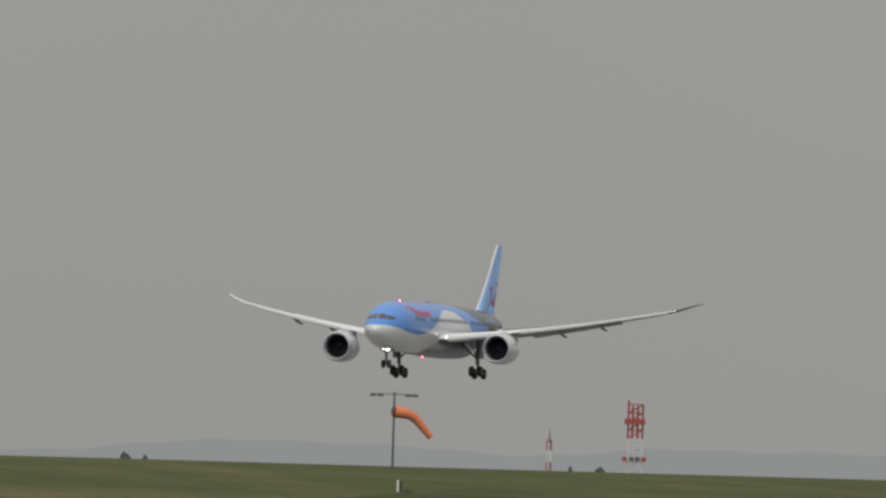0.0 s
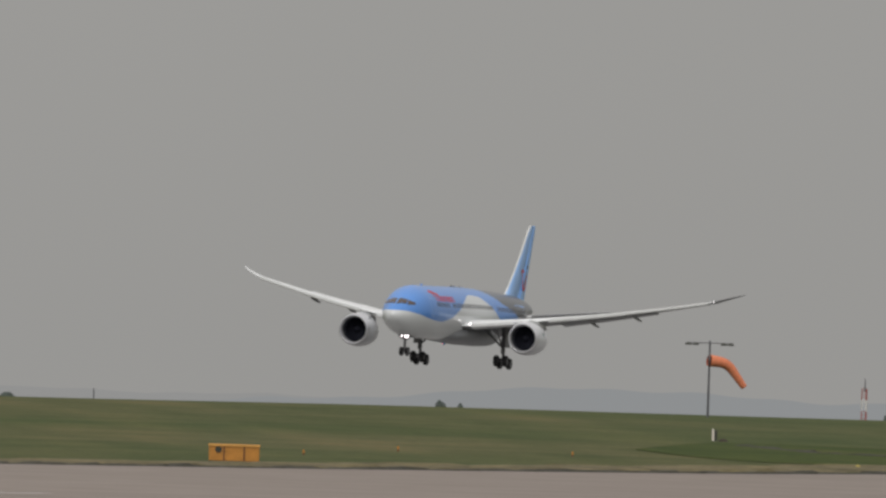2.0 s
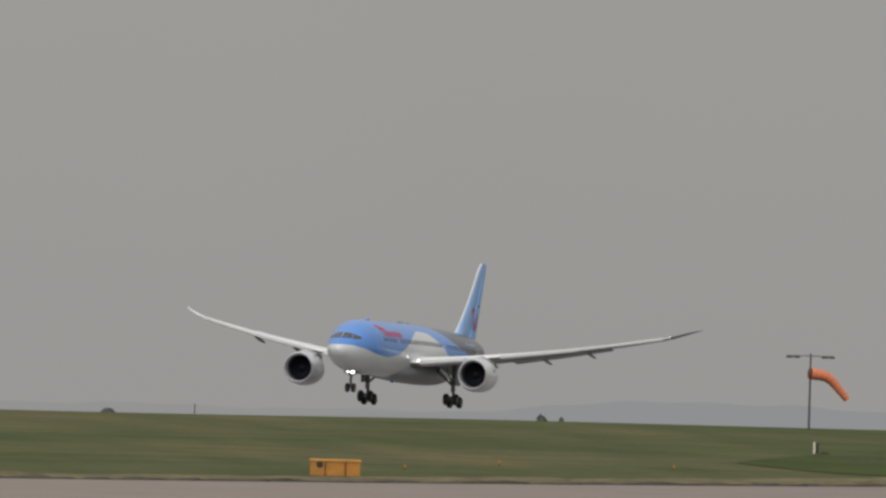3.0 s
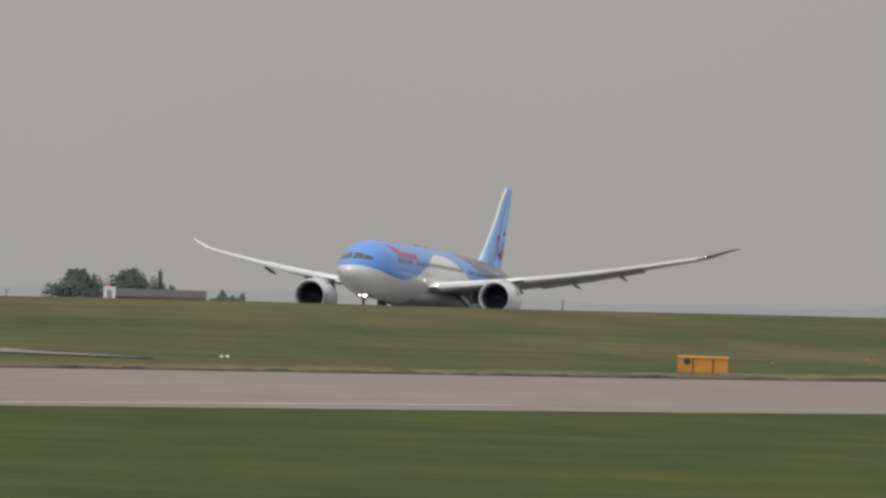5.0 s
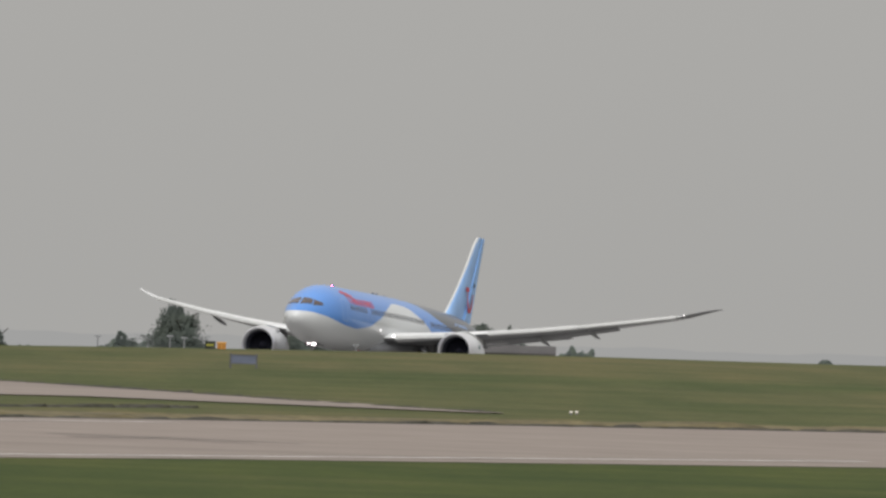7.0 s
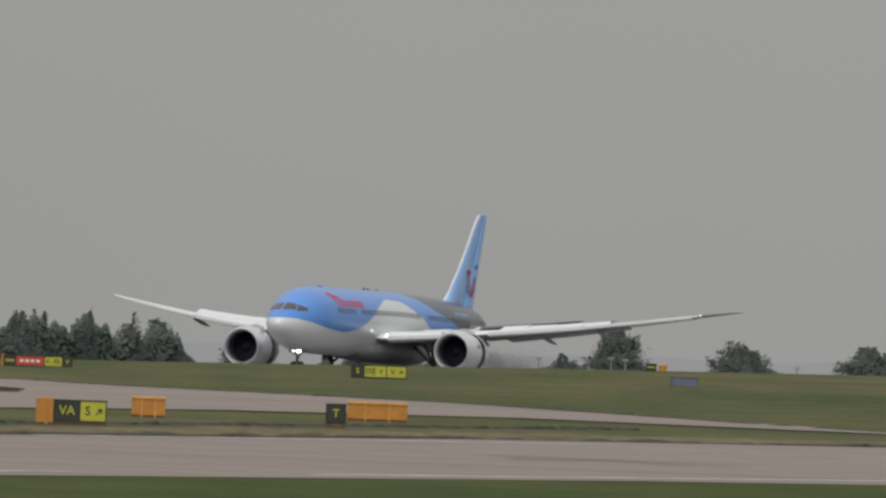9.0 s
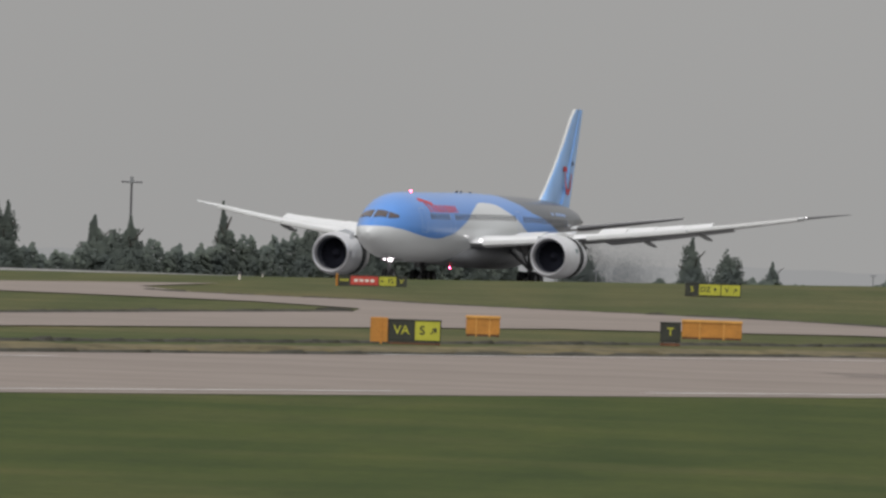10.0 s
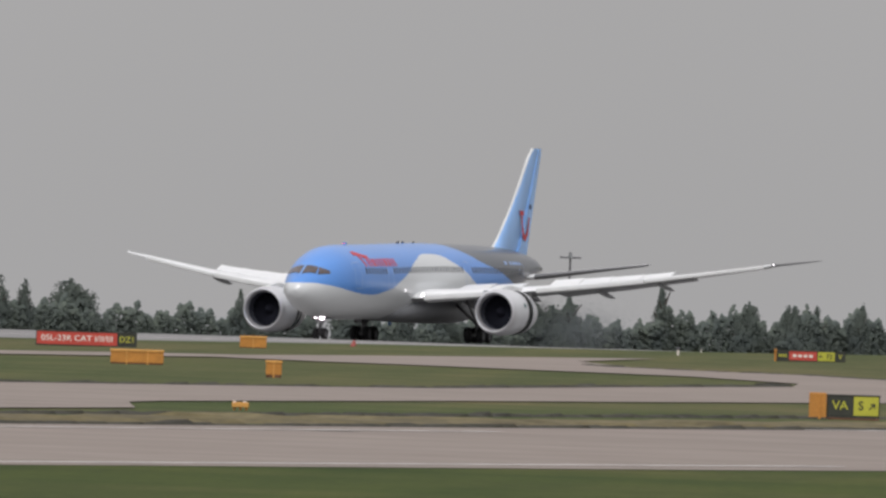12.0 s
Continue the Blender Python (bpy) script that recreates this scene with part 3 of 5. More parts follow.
def build_engine(plane, side):
    x0 = TAIL - 18.8
    at = Matrix.Translation((x0, side * 9.92, 3.27))
    cowl = part("engine", shape("engine", *lathe_x([(-0.5, 1.80), (-0.9, 1.85), (-1.5, 1.88), (-2.4, 1.87), (-3.2, 1.81), (-3.22, 1.5), (-2.6, 1.35)]), COWL), plane, "white high-bypass engine cowl", at)
    part("intake_lip", shape("intake_lip", *lathe_x([(-0.5, 1.38), (-0.2, 1.42), (0.0, 1.50), (0.06, 1.58), (0.0, 1.66), (-0.2, 1.735), (-0.5, 1.80)]), LIP), cowl, "polished metal intake lip")
    part("intake_duct", shape("intake_duct", *lathe_x([(-0.40, 1.41), (-1.0, 1.38), (-1.75, 1.40), (-2.6, 1.36)]), DUCT), cowl, "dark intake lining")
    blades = []
    for k in range(18):
        a = 2 * math.pi * k / 18
        ring = []
        for r, tw in ((0.42, 0.9), (0.9, 0.6), (1.36, 0.32)):
            for sgn in (-1, 1):
                b = a + sgn * 0.235 * (0.7 if r < 0.6 else 1) * math.sin(tw + 0.5) * (0.9 / r) ** 0.25 + 0.15 * r
                ring.append((-1.55 - sgn * 0.16 * math.cos(tw), r * math.cos(b), r * math.sin(b)))
        blades.append((ring, [(0, 2, 3, 1), (2, 4, 5, 3)]))
    back = ([(-1.95, 1.38 * math.cos(2 * math.pi * k / 32), 1.38 * math.sin(2 * math.pi * k / 32)) for k in range(32)], [tuple(range(32))])
    part("fan_disc", shape("fan_disc", *back, FAN), cowl, "dark fan disc")
    for blade in blades:
        part("fan_blade", shape("fan_blade", *blade, FAN), cowl)
    part("spinner", shape("spinner", *lathe_x([(-0.95, 0.02), (-1.1, 0.16), (-1.35, 0.33), (-1.7, 0.46)], 24, True), FAN), cowl, "")
    inner = part("reverser_gap", shape("reverser_gap", *lathe_x([(-3.0, 1.70), (-3.3, 1.70), (-4.3, 1.58), (-5.2, 1.24)]), DARK), cowl, "dark reverser opening")
    ring = shape("reverser_sleeve", *lathe_x([(-3.24, 1.64), (-3.23, 1.80), (-3.8, 1.76), (-4.6, 1.60), (-5.3, 1.40), (-5.3, 1.34), (-4.2, 1.56), (-3.26, 1.62)]), COWL)
    ring.materials.append(DARK)
    for f in ring.polygons:
        if abs(f.normal.x) > 0.8:
            f.material_index = 1
    sleeve = part("reverser_sleeve", ring, cowl, "white translating reverser sleeve with a dark front face")
    part("core_nozzle", shape("core_nozzle", *lathe_x([(-4.6, 0.95), (-5.4, 0.85), (-6.2, 0.66), (-6.2, 0.6), (-5.6, 0.62), (-6.7, 0.3), (-7.0, 0.03)]), GEAR), cowl, "")
    part("cowl_badge", shape("cowl_badge", *tube((-2.3, side * 1.74, 0.55), (-2.3, side * 1.81, 0.57), 0.2, 0.2, 14), POLE_GREEN), cowl, "dark round cowl marking")
    pts = [[(0.4 - 1.4, 1.6), (-3.0, 1.65), (-6.6, 0.9), (-8.2, 0.9)], [(-1.2, 1.9), (-3.4, 2.15), (-6.4, 1.95), (-8.2, 1.7)]]
    rings = [[(pts[0][k][0], -0.22, pts[0][k][1]), (pts[0][k][0], 0.22, pts[0][k][1]), (pts[1][k][0], 0.14, pts[1][k][1]), (pts[1][k][0], -0.14, pts[1][k][1])] for k in range(4)]
    part("pylon", shape("pylon", *loft(rings), WHITE), cowl, "")
    part("strake", shape("strake", *box(-2.2, -1.1, -side * 1.35 - 0.03, -side * 1.35 + 0.03, 1.15, 1.75), COWL), cowl, "")
    return sleeve


def wheel_meshes(r, w):
    prof = [(-w / 2, r * 0.55), (-w / 2, r * 0.86), (-w * 0.36, r * 0.97), (0, r), (w * 0.36, r * 0.97), (w / 2, r * 0.86), (w / 2, r * 0.55)]
    turn = Matrix.Rotation(radians(90), 4, "Z")
    tyre = shape("tyre", *lathe_x(prof, 24), RUBBER)
    rim = shape("rim", *lathe_x([(-w * 0.42, 0.05), (-w * 0.30, r * 0.3), (-w * 0.44, r * 0.56), (w * 0.44, r * 0.56), (w * 0.30, r * 0.3), (w * 0.42, 0.05)], 20, True), GEAR)
    tyre.transform(turn)
    rim.transform(turn)
    return tyre, rim


def build_gear(plane):
    tyre, rim = wheel_meshes(0.64, 0.48)
    bogies = []
    for side in (1, -1):
        at = Matrix.Translation((0, side * 4.9, 0))
        leg = part("main_gear", shape("main_gear", *join(tube((0, 0, 4.6), (0, 0, 1.6), 0.24), tube((0, -side * 1.9, 3.9), (0, 0, 2.2), 0.12), tube((1.6, -side * 0.4, 4.2), (0, 0, 2.1), 0.10)), GEAR), plane, "grey main landing gear leg", at)
        # Doors take the dark leg grey, the shade on them painted in.
        part("gear_door", shape("gear_door", *box(-0.9, 0.9, side * 0.42, side * 0.50, 2.3, 4.4, 0.03), GEAR), leg, "gear door darkened to the leg grey")
        bogie = part("bogie", shape("bogie", *join(tube((0, 0, 2.0), (0, 0, 0.62), 0.16), tube((0.85, 0, 0.64), (-0.85, 0, 0.64), 0.14), tube((0.73, -0.72, 0.64), (0.73, 0.72, 0.64), 0.09), tube((-0.73, -0.72, 0.64), (-0.73, 0.72, 0.64), 0.09)), GEAR), leg)
        for x in (0.73, -0.73):
            for y in (0.55, -0.55):
                t = part("tyre", tyre, bogie, "", Matrix.Translation((x, y, 0.64)))
                r = part("rim", rim, bogie, "", Matrix.Translation((x, y, 0.64)))
        bogies.append(bogie)
    s = 5.9
    tyre, rim = wheel_meshes(0.5, 0.36)
    nose = part("nose_gear", shape("nose_gear", *join(tube((0, 0, 3.4), (0, 0, 1.35), 0.15), tube((-1.3, 0, 3.1), (0, 0, 1.7), 0.08), tube((0, -0.42, 2.3), (0, 0.42, 2.3), 0.07)), GEAR), plane, "grey nose landing gear leg", Matrix.Translation((TAIL - s, 0, 0)))
    for side in (1, -1):
        part("gear_door", shape("gear_door", *box(-1.6, 0.6, side * 0.62 - 0.03, side * 0.62 + 0.03, 2.45, 3.1, 0.02), GEAR), nose, "gear door darkened to the leg grey")
    part("taxi_light", shape("taxi_light", *lathe_x([(0.0, 0.02), (0.12, 0.2), (0.2, 0.25), (0.24, 0.01)], 14, True), LAMP), nose, "bright lit landing light", Matrix.Translation((0.1, 0.22, 2.65)))
    part("taxi_light", shape("taxi_light", *lathe_x([(0.0, 0.02), (0.12, 0.11), (0.2, 0.14), (0.24, 0.01)], 14, True), LAMP), nose, "bright lit landing light", Matrix.Translation((0.1, -0.3, 2.65)))
    strut = part("nose_axle", shape("nose_axle", *join(tube((0, 0, 1.6), (0, 0, 0.5), 0.1), tube((0, -0.45, 0.5), (0, 0.45, 0.5), 0.07)), GEAR), nose)
    for y in (0.34, -0.34):
        part("tyre", tyre, strut, "", Matrix.Translation((0, y, 0.5)))
        part("rim", rim, strut, "", Matrix.Translation((0, y, 0.5)))
    return bogies, strut


def build_tail(plane):
    def fin_ring(f):
        z = 8.0 + (16.9 - 8.0) * f
        lead = curve([(0, 42.3), (0.06, 44.6), (0.2, 46.4), (0.5, 49.45), (0.95, 53.2), (1, 53.9)], f)
        rear = curve([(0, 53.0), (0.5, 54.6), (0.95, 56.1), (1, 56.2)], f)
        return lead, rear, z

    def rings(a, b):
        out = []
        for k in range(13):
            lead, rear, z = fin_ring(k / 12)
            c = rear - lead
            pts = section(c * (b - a), 0.09 / (b - a) * (0.5 if a else 1), 8)
            out.append([(TAIL - lead - a * c - x, h - 0.02 * c * 4 * (x / (c * (b - a))) * (1 - x / (c * (b - a))) * (b - a), z) for x, h in pts])
        return out
    fin = part("tail_fin", shape("tail_fin", *loft(rings(0.0, 0.72)), PALE_BLUE), plane, "pale blue tail fin")
    hinge_line = []
    for k in range(13):
        lead, rear, z = fin_ring(k / 12)
        c = rear - lead
        hinge_line.append([(TAIL - lead - w * c, g * h * c, z) for w, g, h in ((0.722, 1, 0.022), (0.86, 1, 0.012), (1.0, 1, 0.002), (1.0, -1, 0.002), (0.86, -1, 0.012), (0.722, -1, 0.022))])
    part("rudder", shape("rudder", *loft(hinge_line), PALE_BLUE), fin, "pale blue rudder")

    strip = []
    for k in range(13):
        lead, rear, z = fin_ring(k / 12)
        strip.append([(TAIL - lead + 0.03, 0.0, z), (TAIL - lead - 0.08, 0.09, z), (TAIL - lead - 0.2, 0.13, z), (TAIL - lead - 0.2, -0.13, z), (TAIL - lead - 0.08, -0.09, z)])
    part("leading_edge", shape("leading_edge", *loft(strip), WHITE), fin, "white leading edge")

    def on_fin(s, z):
        lead, rear, _ = fin_ring((z - 8.0) / 8.9)
        c = rear - lead
        w = min(1, max(0.001, (s - lead) / c))
        return 0.09 * c * 5 * (0.2969 * math.sqrt(w) - 0.126 * w - 0.3516 * w * w + 0.2843 * w**3 - 0.1015 * w**4) + 0.06

    for side in (1, -1):
        line = [(51.0, 11.5), (51.1, 10.8), (51.35, 10.1), (51.75, 9.6), (52.3, 9.5), (52.75, 9.9), (53.0, 10.6), (53.15, 11.2)]
        verts, faces = [], []
        for k, (s, z) in enumerate(line):
            a, b = line[max(0, k - 1)], line[min(len(line) - 1, k + 1)]
            d = Vector((b[0] - a[0], b[1] - a[1])).normalized() * (0.24 if 1 < k < 6 else 0.15)
            for g in (1, -1):
                q = (s - g * d.y, z + g * d.x)
                verts.append((TAIL - q[0], side * on_fin(*q), q[1]))
        faces = [(2 * k, 2 * k + 1, 2 * k + 3, 2 * k + 2) for k in range(len(line) - 1)]
        part("tail_emblem", shape("tail_emblem", verts, faces, RED), fin, "red curved emblem stroke")
        bar = [(50.45, 11.35), (51.5, 11.35), (51.5, 11.75), (50.45, 11.75)]
        part("tail_emblem", shape("tail_emblem", [(TAIL - s, side * (on_fin(s, z) + 0.01), z) for s, z in bar], [(0, 1, 2, 3)], RED), fin, "red emblem cross stroke")
        for s, z, r, m_, nm in ((53.35, 12.1, 0.26, NAVY, "dark blue emblem dot"),):
            vs = [(TAIL - s - r * math.cos(a), side * (on_fin(s, z) + 0.01), z + 0.8 * r * math.sin(a)) for a in [2 * math.pi * k / 14 for k in range(14)]]
            part("emblem_dot", shape("emblem_dot", vs, [tuple(range(14))], m_), fin, nm)
    for side in (1, -1):
        out = []
        for k in range(9):
            f = k / 8
            y = 0.7 + 9.2 * f
            lead, c, z = 47.8 + 6.6 * f, 5.6 - 4.0 * f, 6.1 + 1.35 * f
            out.append([(TAIL - lead - x, side * y, z + h) for x, h in section(c, 0.09, 8)])
        if side > 0:
            out = [r[::-1] for r in out]
        st = part("stabiliser", shape("stabiliser", *loft(out), WING), plane, "light grey tailplane")
        nose = [[(TAIL - (47.8 + 6.6 * f) + g * (5.6 - 4.0 * f), side * (0.7 + 9.38 * f), 6.1 + 1.35 * f + q * (5.6 - 4.0 * f)) for g, q in ((0.02, 0.0), (-0.05, 0.034), (-0.14, 0.052), (-0.14, -0.042), (-0.05, -0.03))] for f in (0.16, 0.5, 0.8, 1.0)]
        part("leading_edge", shape("leading_edge", *loft(nose), TIP), st, "dark bare leading edge")
        el = [[(TAIL - (47.8 + 6.6 * f) - (5.6 - 4.0 * f) * g, side * (0.7 + 9.2 * f), 6.1 + 1.35 * f + q) for g, q in ((0.72, 0.07), (1.04, 0.01), (1.04, -0.02), (0.72, -0.06))] for f in (0.08, 0.5, 0.95)]
        part("elevator", shape("elevator", *loft(el), WING_SHADED), st)


def build_airliner():
    plane = thing("airliner", Matrix(), "blue and white twin-engined airliner landing, gear down, lights lit", "airplane")
    stations = [0, 0.05, 0.15, 0.3, 0.5, 0.8, 1.2, 1.6, 2.1, 2.7, 3.3, 4, 4.8, 5.6, 6.5, 7.5, 8.5, 10] + [12 + 2 * k for k in range(13)] + [37.5 + 1.25 * k for k in range(14)] + [54.6, 55.4, 55.9]
    n = 48
    rings = []
    for s in stations:
        w, t, b = curve(HALF, s), curve(TOP, s), curve(LOW, s)
        rings.append([(TAIL - s, w * math.cos(2 * math.pi * k / n), droop(s) + (t + b) / 2 + (t - b) / 2 * math.sin(2 * math.pi * k / n)) for k in range(n)])
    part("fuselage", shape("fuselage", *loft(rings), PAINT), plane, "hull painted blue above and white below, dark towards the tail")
    fair = []
    for s, w, t, b in ((16.6, 0.6, 3.2, 2.75), (18.6, 2.2, 3.9, 2.55), (21, 2.9, 4.6, 2.4), (27, 3.1, 4.9, 2.3), (33, 3.0, 4.7, 2.35), (37, 1.9, 4.1, 2.75), (39.5, 0.5, 3.6, 3.2)):
        fair.append([(TAIL - s, w * (abs(math.cos(a)) ** 0.8) * (1 if math.cos(a) > 0 else -1), (t + b) / 2 + (t - b) / 2 * (abs(math.sin(a)) ** 0.8) * (1 if math.sin(a) > 0 else -1)) for a in [2 * math.pi * k / 32 for k in range(32)]])
    part("belly_fairing", shape("belly_fairing", *loft(fair), FAIRING), plane, "wing root fairing, grey darkened for the shade beneath the wing")
    # cockpit panes
    for side in (1, -1):
        brow_patch("cockpit_window", [(1.3, 0.09), (1.95, 1.05), (2.65, 1.0), (2.4, 0.09)], GLASS, plane, "dark cockpit window", side)
        hull_patch("cockpit_window", [(2.0, 6.33), (3.2, 6.4), (3.35, 6.64), (2.7, 6.9)], GLASS, plane, "dark cockpit window", side)
        brow_patch("window_post", [(0.95, 0.0), (1.0, 0.06), (2.55, 0.06), (2.5, 0.0)], BLUE, plane, "blue post between the panes", side)
    # cabin windows
    for side in (1, -1):
        s = 8.9
        while s < 46.5:
            if not (13.4 < s < 14.9 or 31.2 < s < 32.8):
                hull_patch("cabin_window", [(s - 0.14, 6.48), (s + 0.14, 6.48), (s + 0.14, 6.95), (s - 0.14, 6.95)], CABIN, plane, "", side, 0.015, (1, 2))
            s += 0.62
        for s0 in (6.6, 13.5, 31.3, 45.2):
            for a, b in (((s0, 5.3), (s0, 7.35)), ((s0 + 1.15, 5.3), (s0 + 1.15, 7.35)), ((s0, 7.35), (s0 + 1.15, 7.35)), ((s0, 5.3), (s0 + 1.15, 5.3))):
                hull_bar(plane, "door_seam", [(a[0] + (b[0] - a[0]) * k / 4, a[1] + (b[1] - a[1]) * k / 4) for k in range(5)], 0.06, SEAM, "pale door outline", side)
        # red name on the hull as plain strokes
        base, s = 7.08, 9.9
        hull_bar(plane, "red_lettering", [(7.9, 8.05), (8.5, 8.1), (9.2, 7.98), (9.9, 7.85), (10.6, 7.8)], 0.3, RED, "red flourish over the lettering", side)
        hull_bar(plane, "red_lettering", [(8.6, 7.95), (8.9, 7.6), (9.3, 7.1)], 0.3, RED, "red lettering as plain strokes", side)
        for wide, high in ((0.24, 0.9), (0.24, 0.6), (0.5, 0.6), (0.26, 0.6), (0.26, 0.6), (0.26, 0.6), (0.5, 0.6), (0.5, 0.6), (0.26, 0.6), (0.26, 0.6)):
            hull_patch("red_lettering", [(s, base), (s + wide, base), (s + wide - 0.15, base + high), (s - 0.15, base + high)], RED, plane, "red lettering as a plain bar", side, 0.02, (2, 4))
            s += wide + 0.32
    for side in (1, -1):
        for k, wide in enumerate((0.55, 0.5, 0.6, 0.5, 0.55)):
            a = 41.2 + 0.85 * k + (0.5 if k else 0.0)
            hull_patch("pale_bar", [(a, 7.25), (a + wide, 7.25), (a + wide, 7.5), (a, 7.5)], SEAM, plane, "pale marking as a plain bar", side, 0.02, (1, 2))
    # lights and aerials
    for side in (1, -1):
        part("root_light", shape("root_light", *lathe_x([(-0.12, 0.03), (0.0, 0.13), (0.1, 0.11), (0.13, 0.01)], 12, True), LAMP_ROOT), plane, "bright landing light at the wing root", Matrix.Translation((TAIL - 19.9, side * 3.42, 4.57)))
        part("turnoff_light", shape("turnoff_light", *lathe_x([(-0.1, 0.02), (0.0, 0.06), (0.1, 0.01)], 10, True), LAMP_SMALL), plane, "small white light", Matrix.Translation((TAIL - 17.2, side * 2.95, 4.9)))
    beacons = []
    for at, turn in (((TAIL - 11.0, 0, 8.55), 0), ((TAIL - 21.5, 0, 2.2), 180)):
        foot = part("beacon_foot", shape("beacon_foot", *tube((0, 0, -0.4), (0, 0, -0.08), 0.14, 0.1, 12), BLUE), plane, "beacon mount", Matrix.Translation(at) @ pose(0, 0, 0, turn))
        # Added shroud: it turns to hide the steady lamp between flashes.
        rotor = part("flash_shroud", shape("flash_shroud", *lathe_x([(0.26, 0.08), (0.26, 0.088), (-0.15, 0.088), (-0.15, 0.01)], 14), BLUE), foot, "added turning shroud that makes the beacon flash")
        part("beacon_lamp", shape("beacon_lamp", *lathe_x([(-0.13, 0.078), (-0.06, 0.076), (-0.05, 0.01)], 14, True), BEACON), rotor, "red anti-collision lamp")
        beacons.append((rotor, turn))
    for s in (22.5, 23.6, 26):
        part("antenna", shape("antenna", *loft([[(TAIL - s - a, -0.04, 8.6), (TAIL - s - a, 0.04, 8.6), (TAIL - s - a - 0.2, 0.02, 8.64 + h), (TAIL - s - a - 0.2, -0.02, 8.64 + h)] for a, h in ((0, 0.1), (0.3, 0.26), (0.6, 0.22))]), DARK), plane, "")
    part("tail_cone", shape("tail_cone", *lathe_x([(TAIL - 55.7, 0.34), (TAIL - 56.3, 0.22), (TAIL - 56.5, 0.05)], 20, True), DARK), plane, "dark exhaust at the tail", Matrix.Translation((0, 0, 7.05)))
    wings = [build_wing(plane, side) for side in (1, -1)]
    sleeves = [build_engine(plane, side) for side in (1, -1)]
    bogies, strut = build_gear(plane)
    build_tail(plane)
    return plane, wings, sleeves, bogies, strut, beacons


def build_spray():
    """Jet heat haze and thin smoke behind the near engine, imitated by drifting clouds of fine grey specks."""
    m = Mat("grey_haze_specks", (0.13, 0.142, 0.15), 1.0).wear(0.8, 0.15)
    m.b.inputs["Specular IOR Level"].default_value = 0.0
    cloud = thing("jet_haze", Matrix(), "fine grey specks standing in for jet heat haze and thin smoke", "spray")
    rng = random.Random(77)
    out = []
    for k in range(36):
        f = rng.random()
        r = 0.7 + 0.9 * f
        verts, faces = [], []
        for q in range(900):
            p = Vector((rng.gauss(0, r), rng.gauss(0, r * 0.8), rng.gauss(0, r * 0.6)))
            d = rng.uniform(0.01, 0.026)
            o = len(verts)
            verts += [p + Vector(c) * d for c in ((1, 0, -0.5), (-0.6, 0.9, -0.5), (-0.6, -0.9, -0.5), (0, 0, 1))]
            faces += [(o, o + 2, o + 1), (o, o + 1, o + 3), (o + 1, o + 2, o + 3), (o + 2, o, o + 3)]
        full = (-3 + 17 * f + rng.uniform(-1, 1), rng.uniform(-2.0, 2.0), 0.5 + rng.random() ** 1.4 * (3.4 - 2.0 * f))
        low = (full[0] * 0.5, full[1], 0.2)
        puff = tagged(part("haze_puff", shape("haze_puff", verts, faces, m.m, True), cloud), kind="stuff")
        out.append((puff, low, full, rng.uniform(-4, 4)))
    return cloud, out


spray, haze_pieces = build_spray()
# ---- things on the airfield ----
def spot(at, lift=0.0):
    """The place on the ground at a bearing (degrees to the left of north) and a distance from the camera."""
    b, d = radians(at[0]), at[1]
    x, y = -d * math.sin(b), d * math.cos(b)
    return Vector((x, y, ground_height(x, y) + lift))


def facing(at, turn=0.0, lift=0.0):
    """A pose on the ground there, its x axis to the right and its front towards the mound."""
    p = spot(at, lift)
    return pose(p.x, p.y, p.z, 0, 0, at[0] + turn)


def high(at, d):
    """The height above the ground, at the distance d, of a point seen at a bearing and an elevation in degrees."""
    return H + d * math.tan(radians(at[1])) - spot((at[0], d)).z


ORANGE = Mat("orange_enamel", (0.5, 0.215, 0.035), 0.5).wear(1.5, 0.16, 9.0).m
ORANGE_TOP = Mat("orange_lid", (0.62, 0.31, 0.07), 0.5).wear(1.5, 0.12, 9.0).m
BLACK = Mat("sign_black", (0.03, 0.032, 0.024), 0.5).wear(2.0, 0.2).m
YELLOW = Mat("sign_yellow", (0.47, 0.46, 0.045), 0.45).wear(2.0, 0.08, 12.0).m
SIGN_RED = Mat("sign_red", (0.52, 0.065, 0.045), 0.45).wear(2.0, 0.1, 12.0).m
SIGN_WHITE = Mat("sign_white", (0.72, 0.66, 0.6), 0.5).wear(2.0, 0.06).m
AMBER = Mat("amber_glass", (0.36, 0.28, 0.05), 0.4).wear(3.0, 0.2).m
STEEL = Mat("galvanised_steel", (0.3, 0.31, 0.32), 0.45, 0.6).wear(2.0, 0.15, 10.0).m
RUST = Mat("rusty_foot", (0.14, 0.06, 0.03), 0.8).wear(3.0, 0.3).m
BLUE_GREY = Mat("blue_grey_panel", (0.12, 0.14, 0.2), 0.5).wear(1.0, 0.15).m
# Mast red is dulled, with distance haze mixed into the colour.
MAST_RED = Mat("hazy_mast_red", (0.3, 0.06, 0.05), 0.6).wear(1.0, 0.15).m
MAST_WHITE = Mat("mast_white", (0.62, 0.6, 0.58), 0.6).wear(1.0, 0.1).m
POLE = Mat("grey_pole", (0.11, 0.11, 0.12), 0.5, 0.3).wear(1.0, 0.15).m
SOCK = Mat("orange_fabric", (0.74, 0.235, 0.12), 0.85).wear(1.2, 0.15, 8.0).m
# Darker copy of the fabric, the shade inside the sock put into its colour.
SOCK_IN = Mat("sock_inside_shade", (0.35, 0.075, 0.035), 0.9).wear(1.2, 0.15).m
CONCRETE = Mat("grey_roof", (0.075, 0.07, 0.072), 0.8).wear(0.3, 0.2, 2.0).m
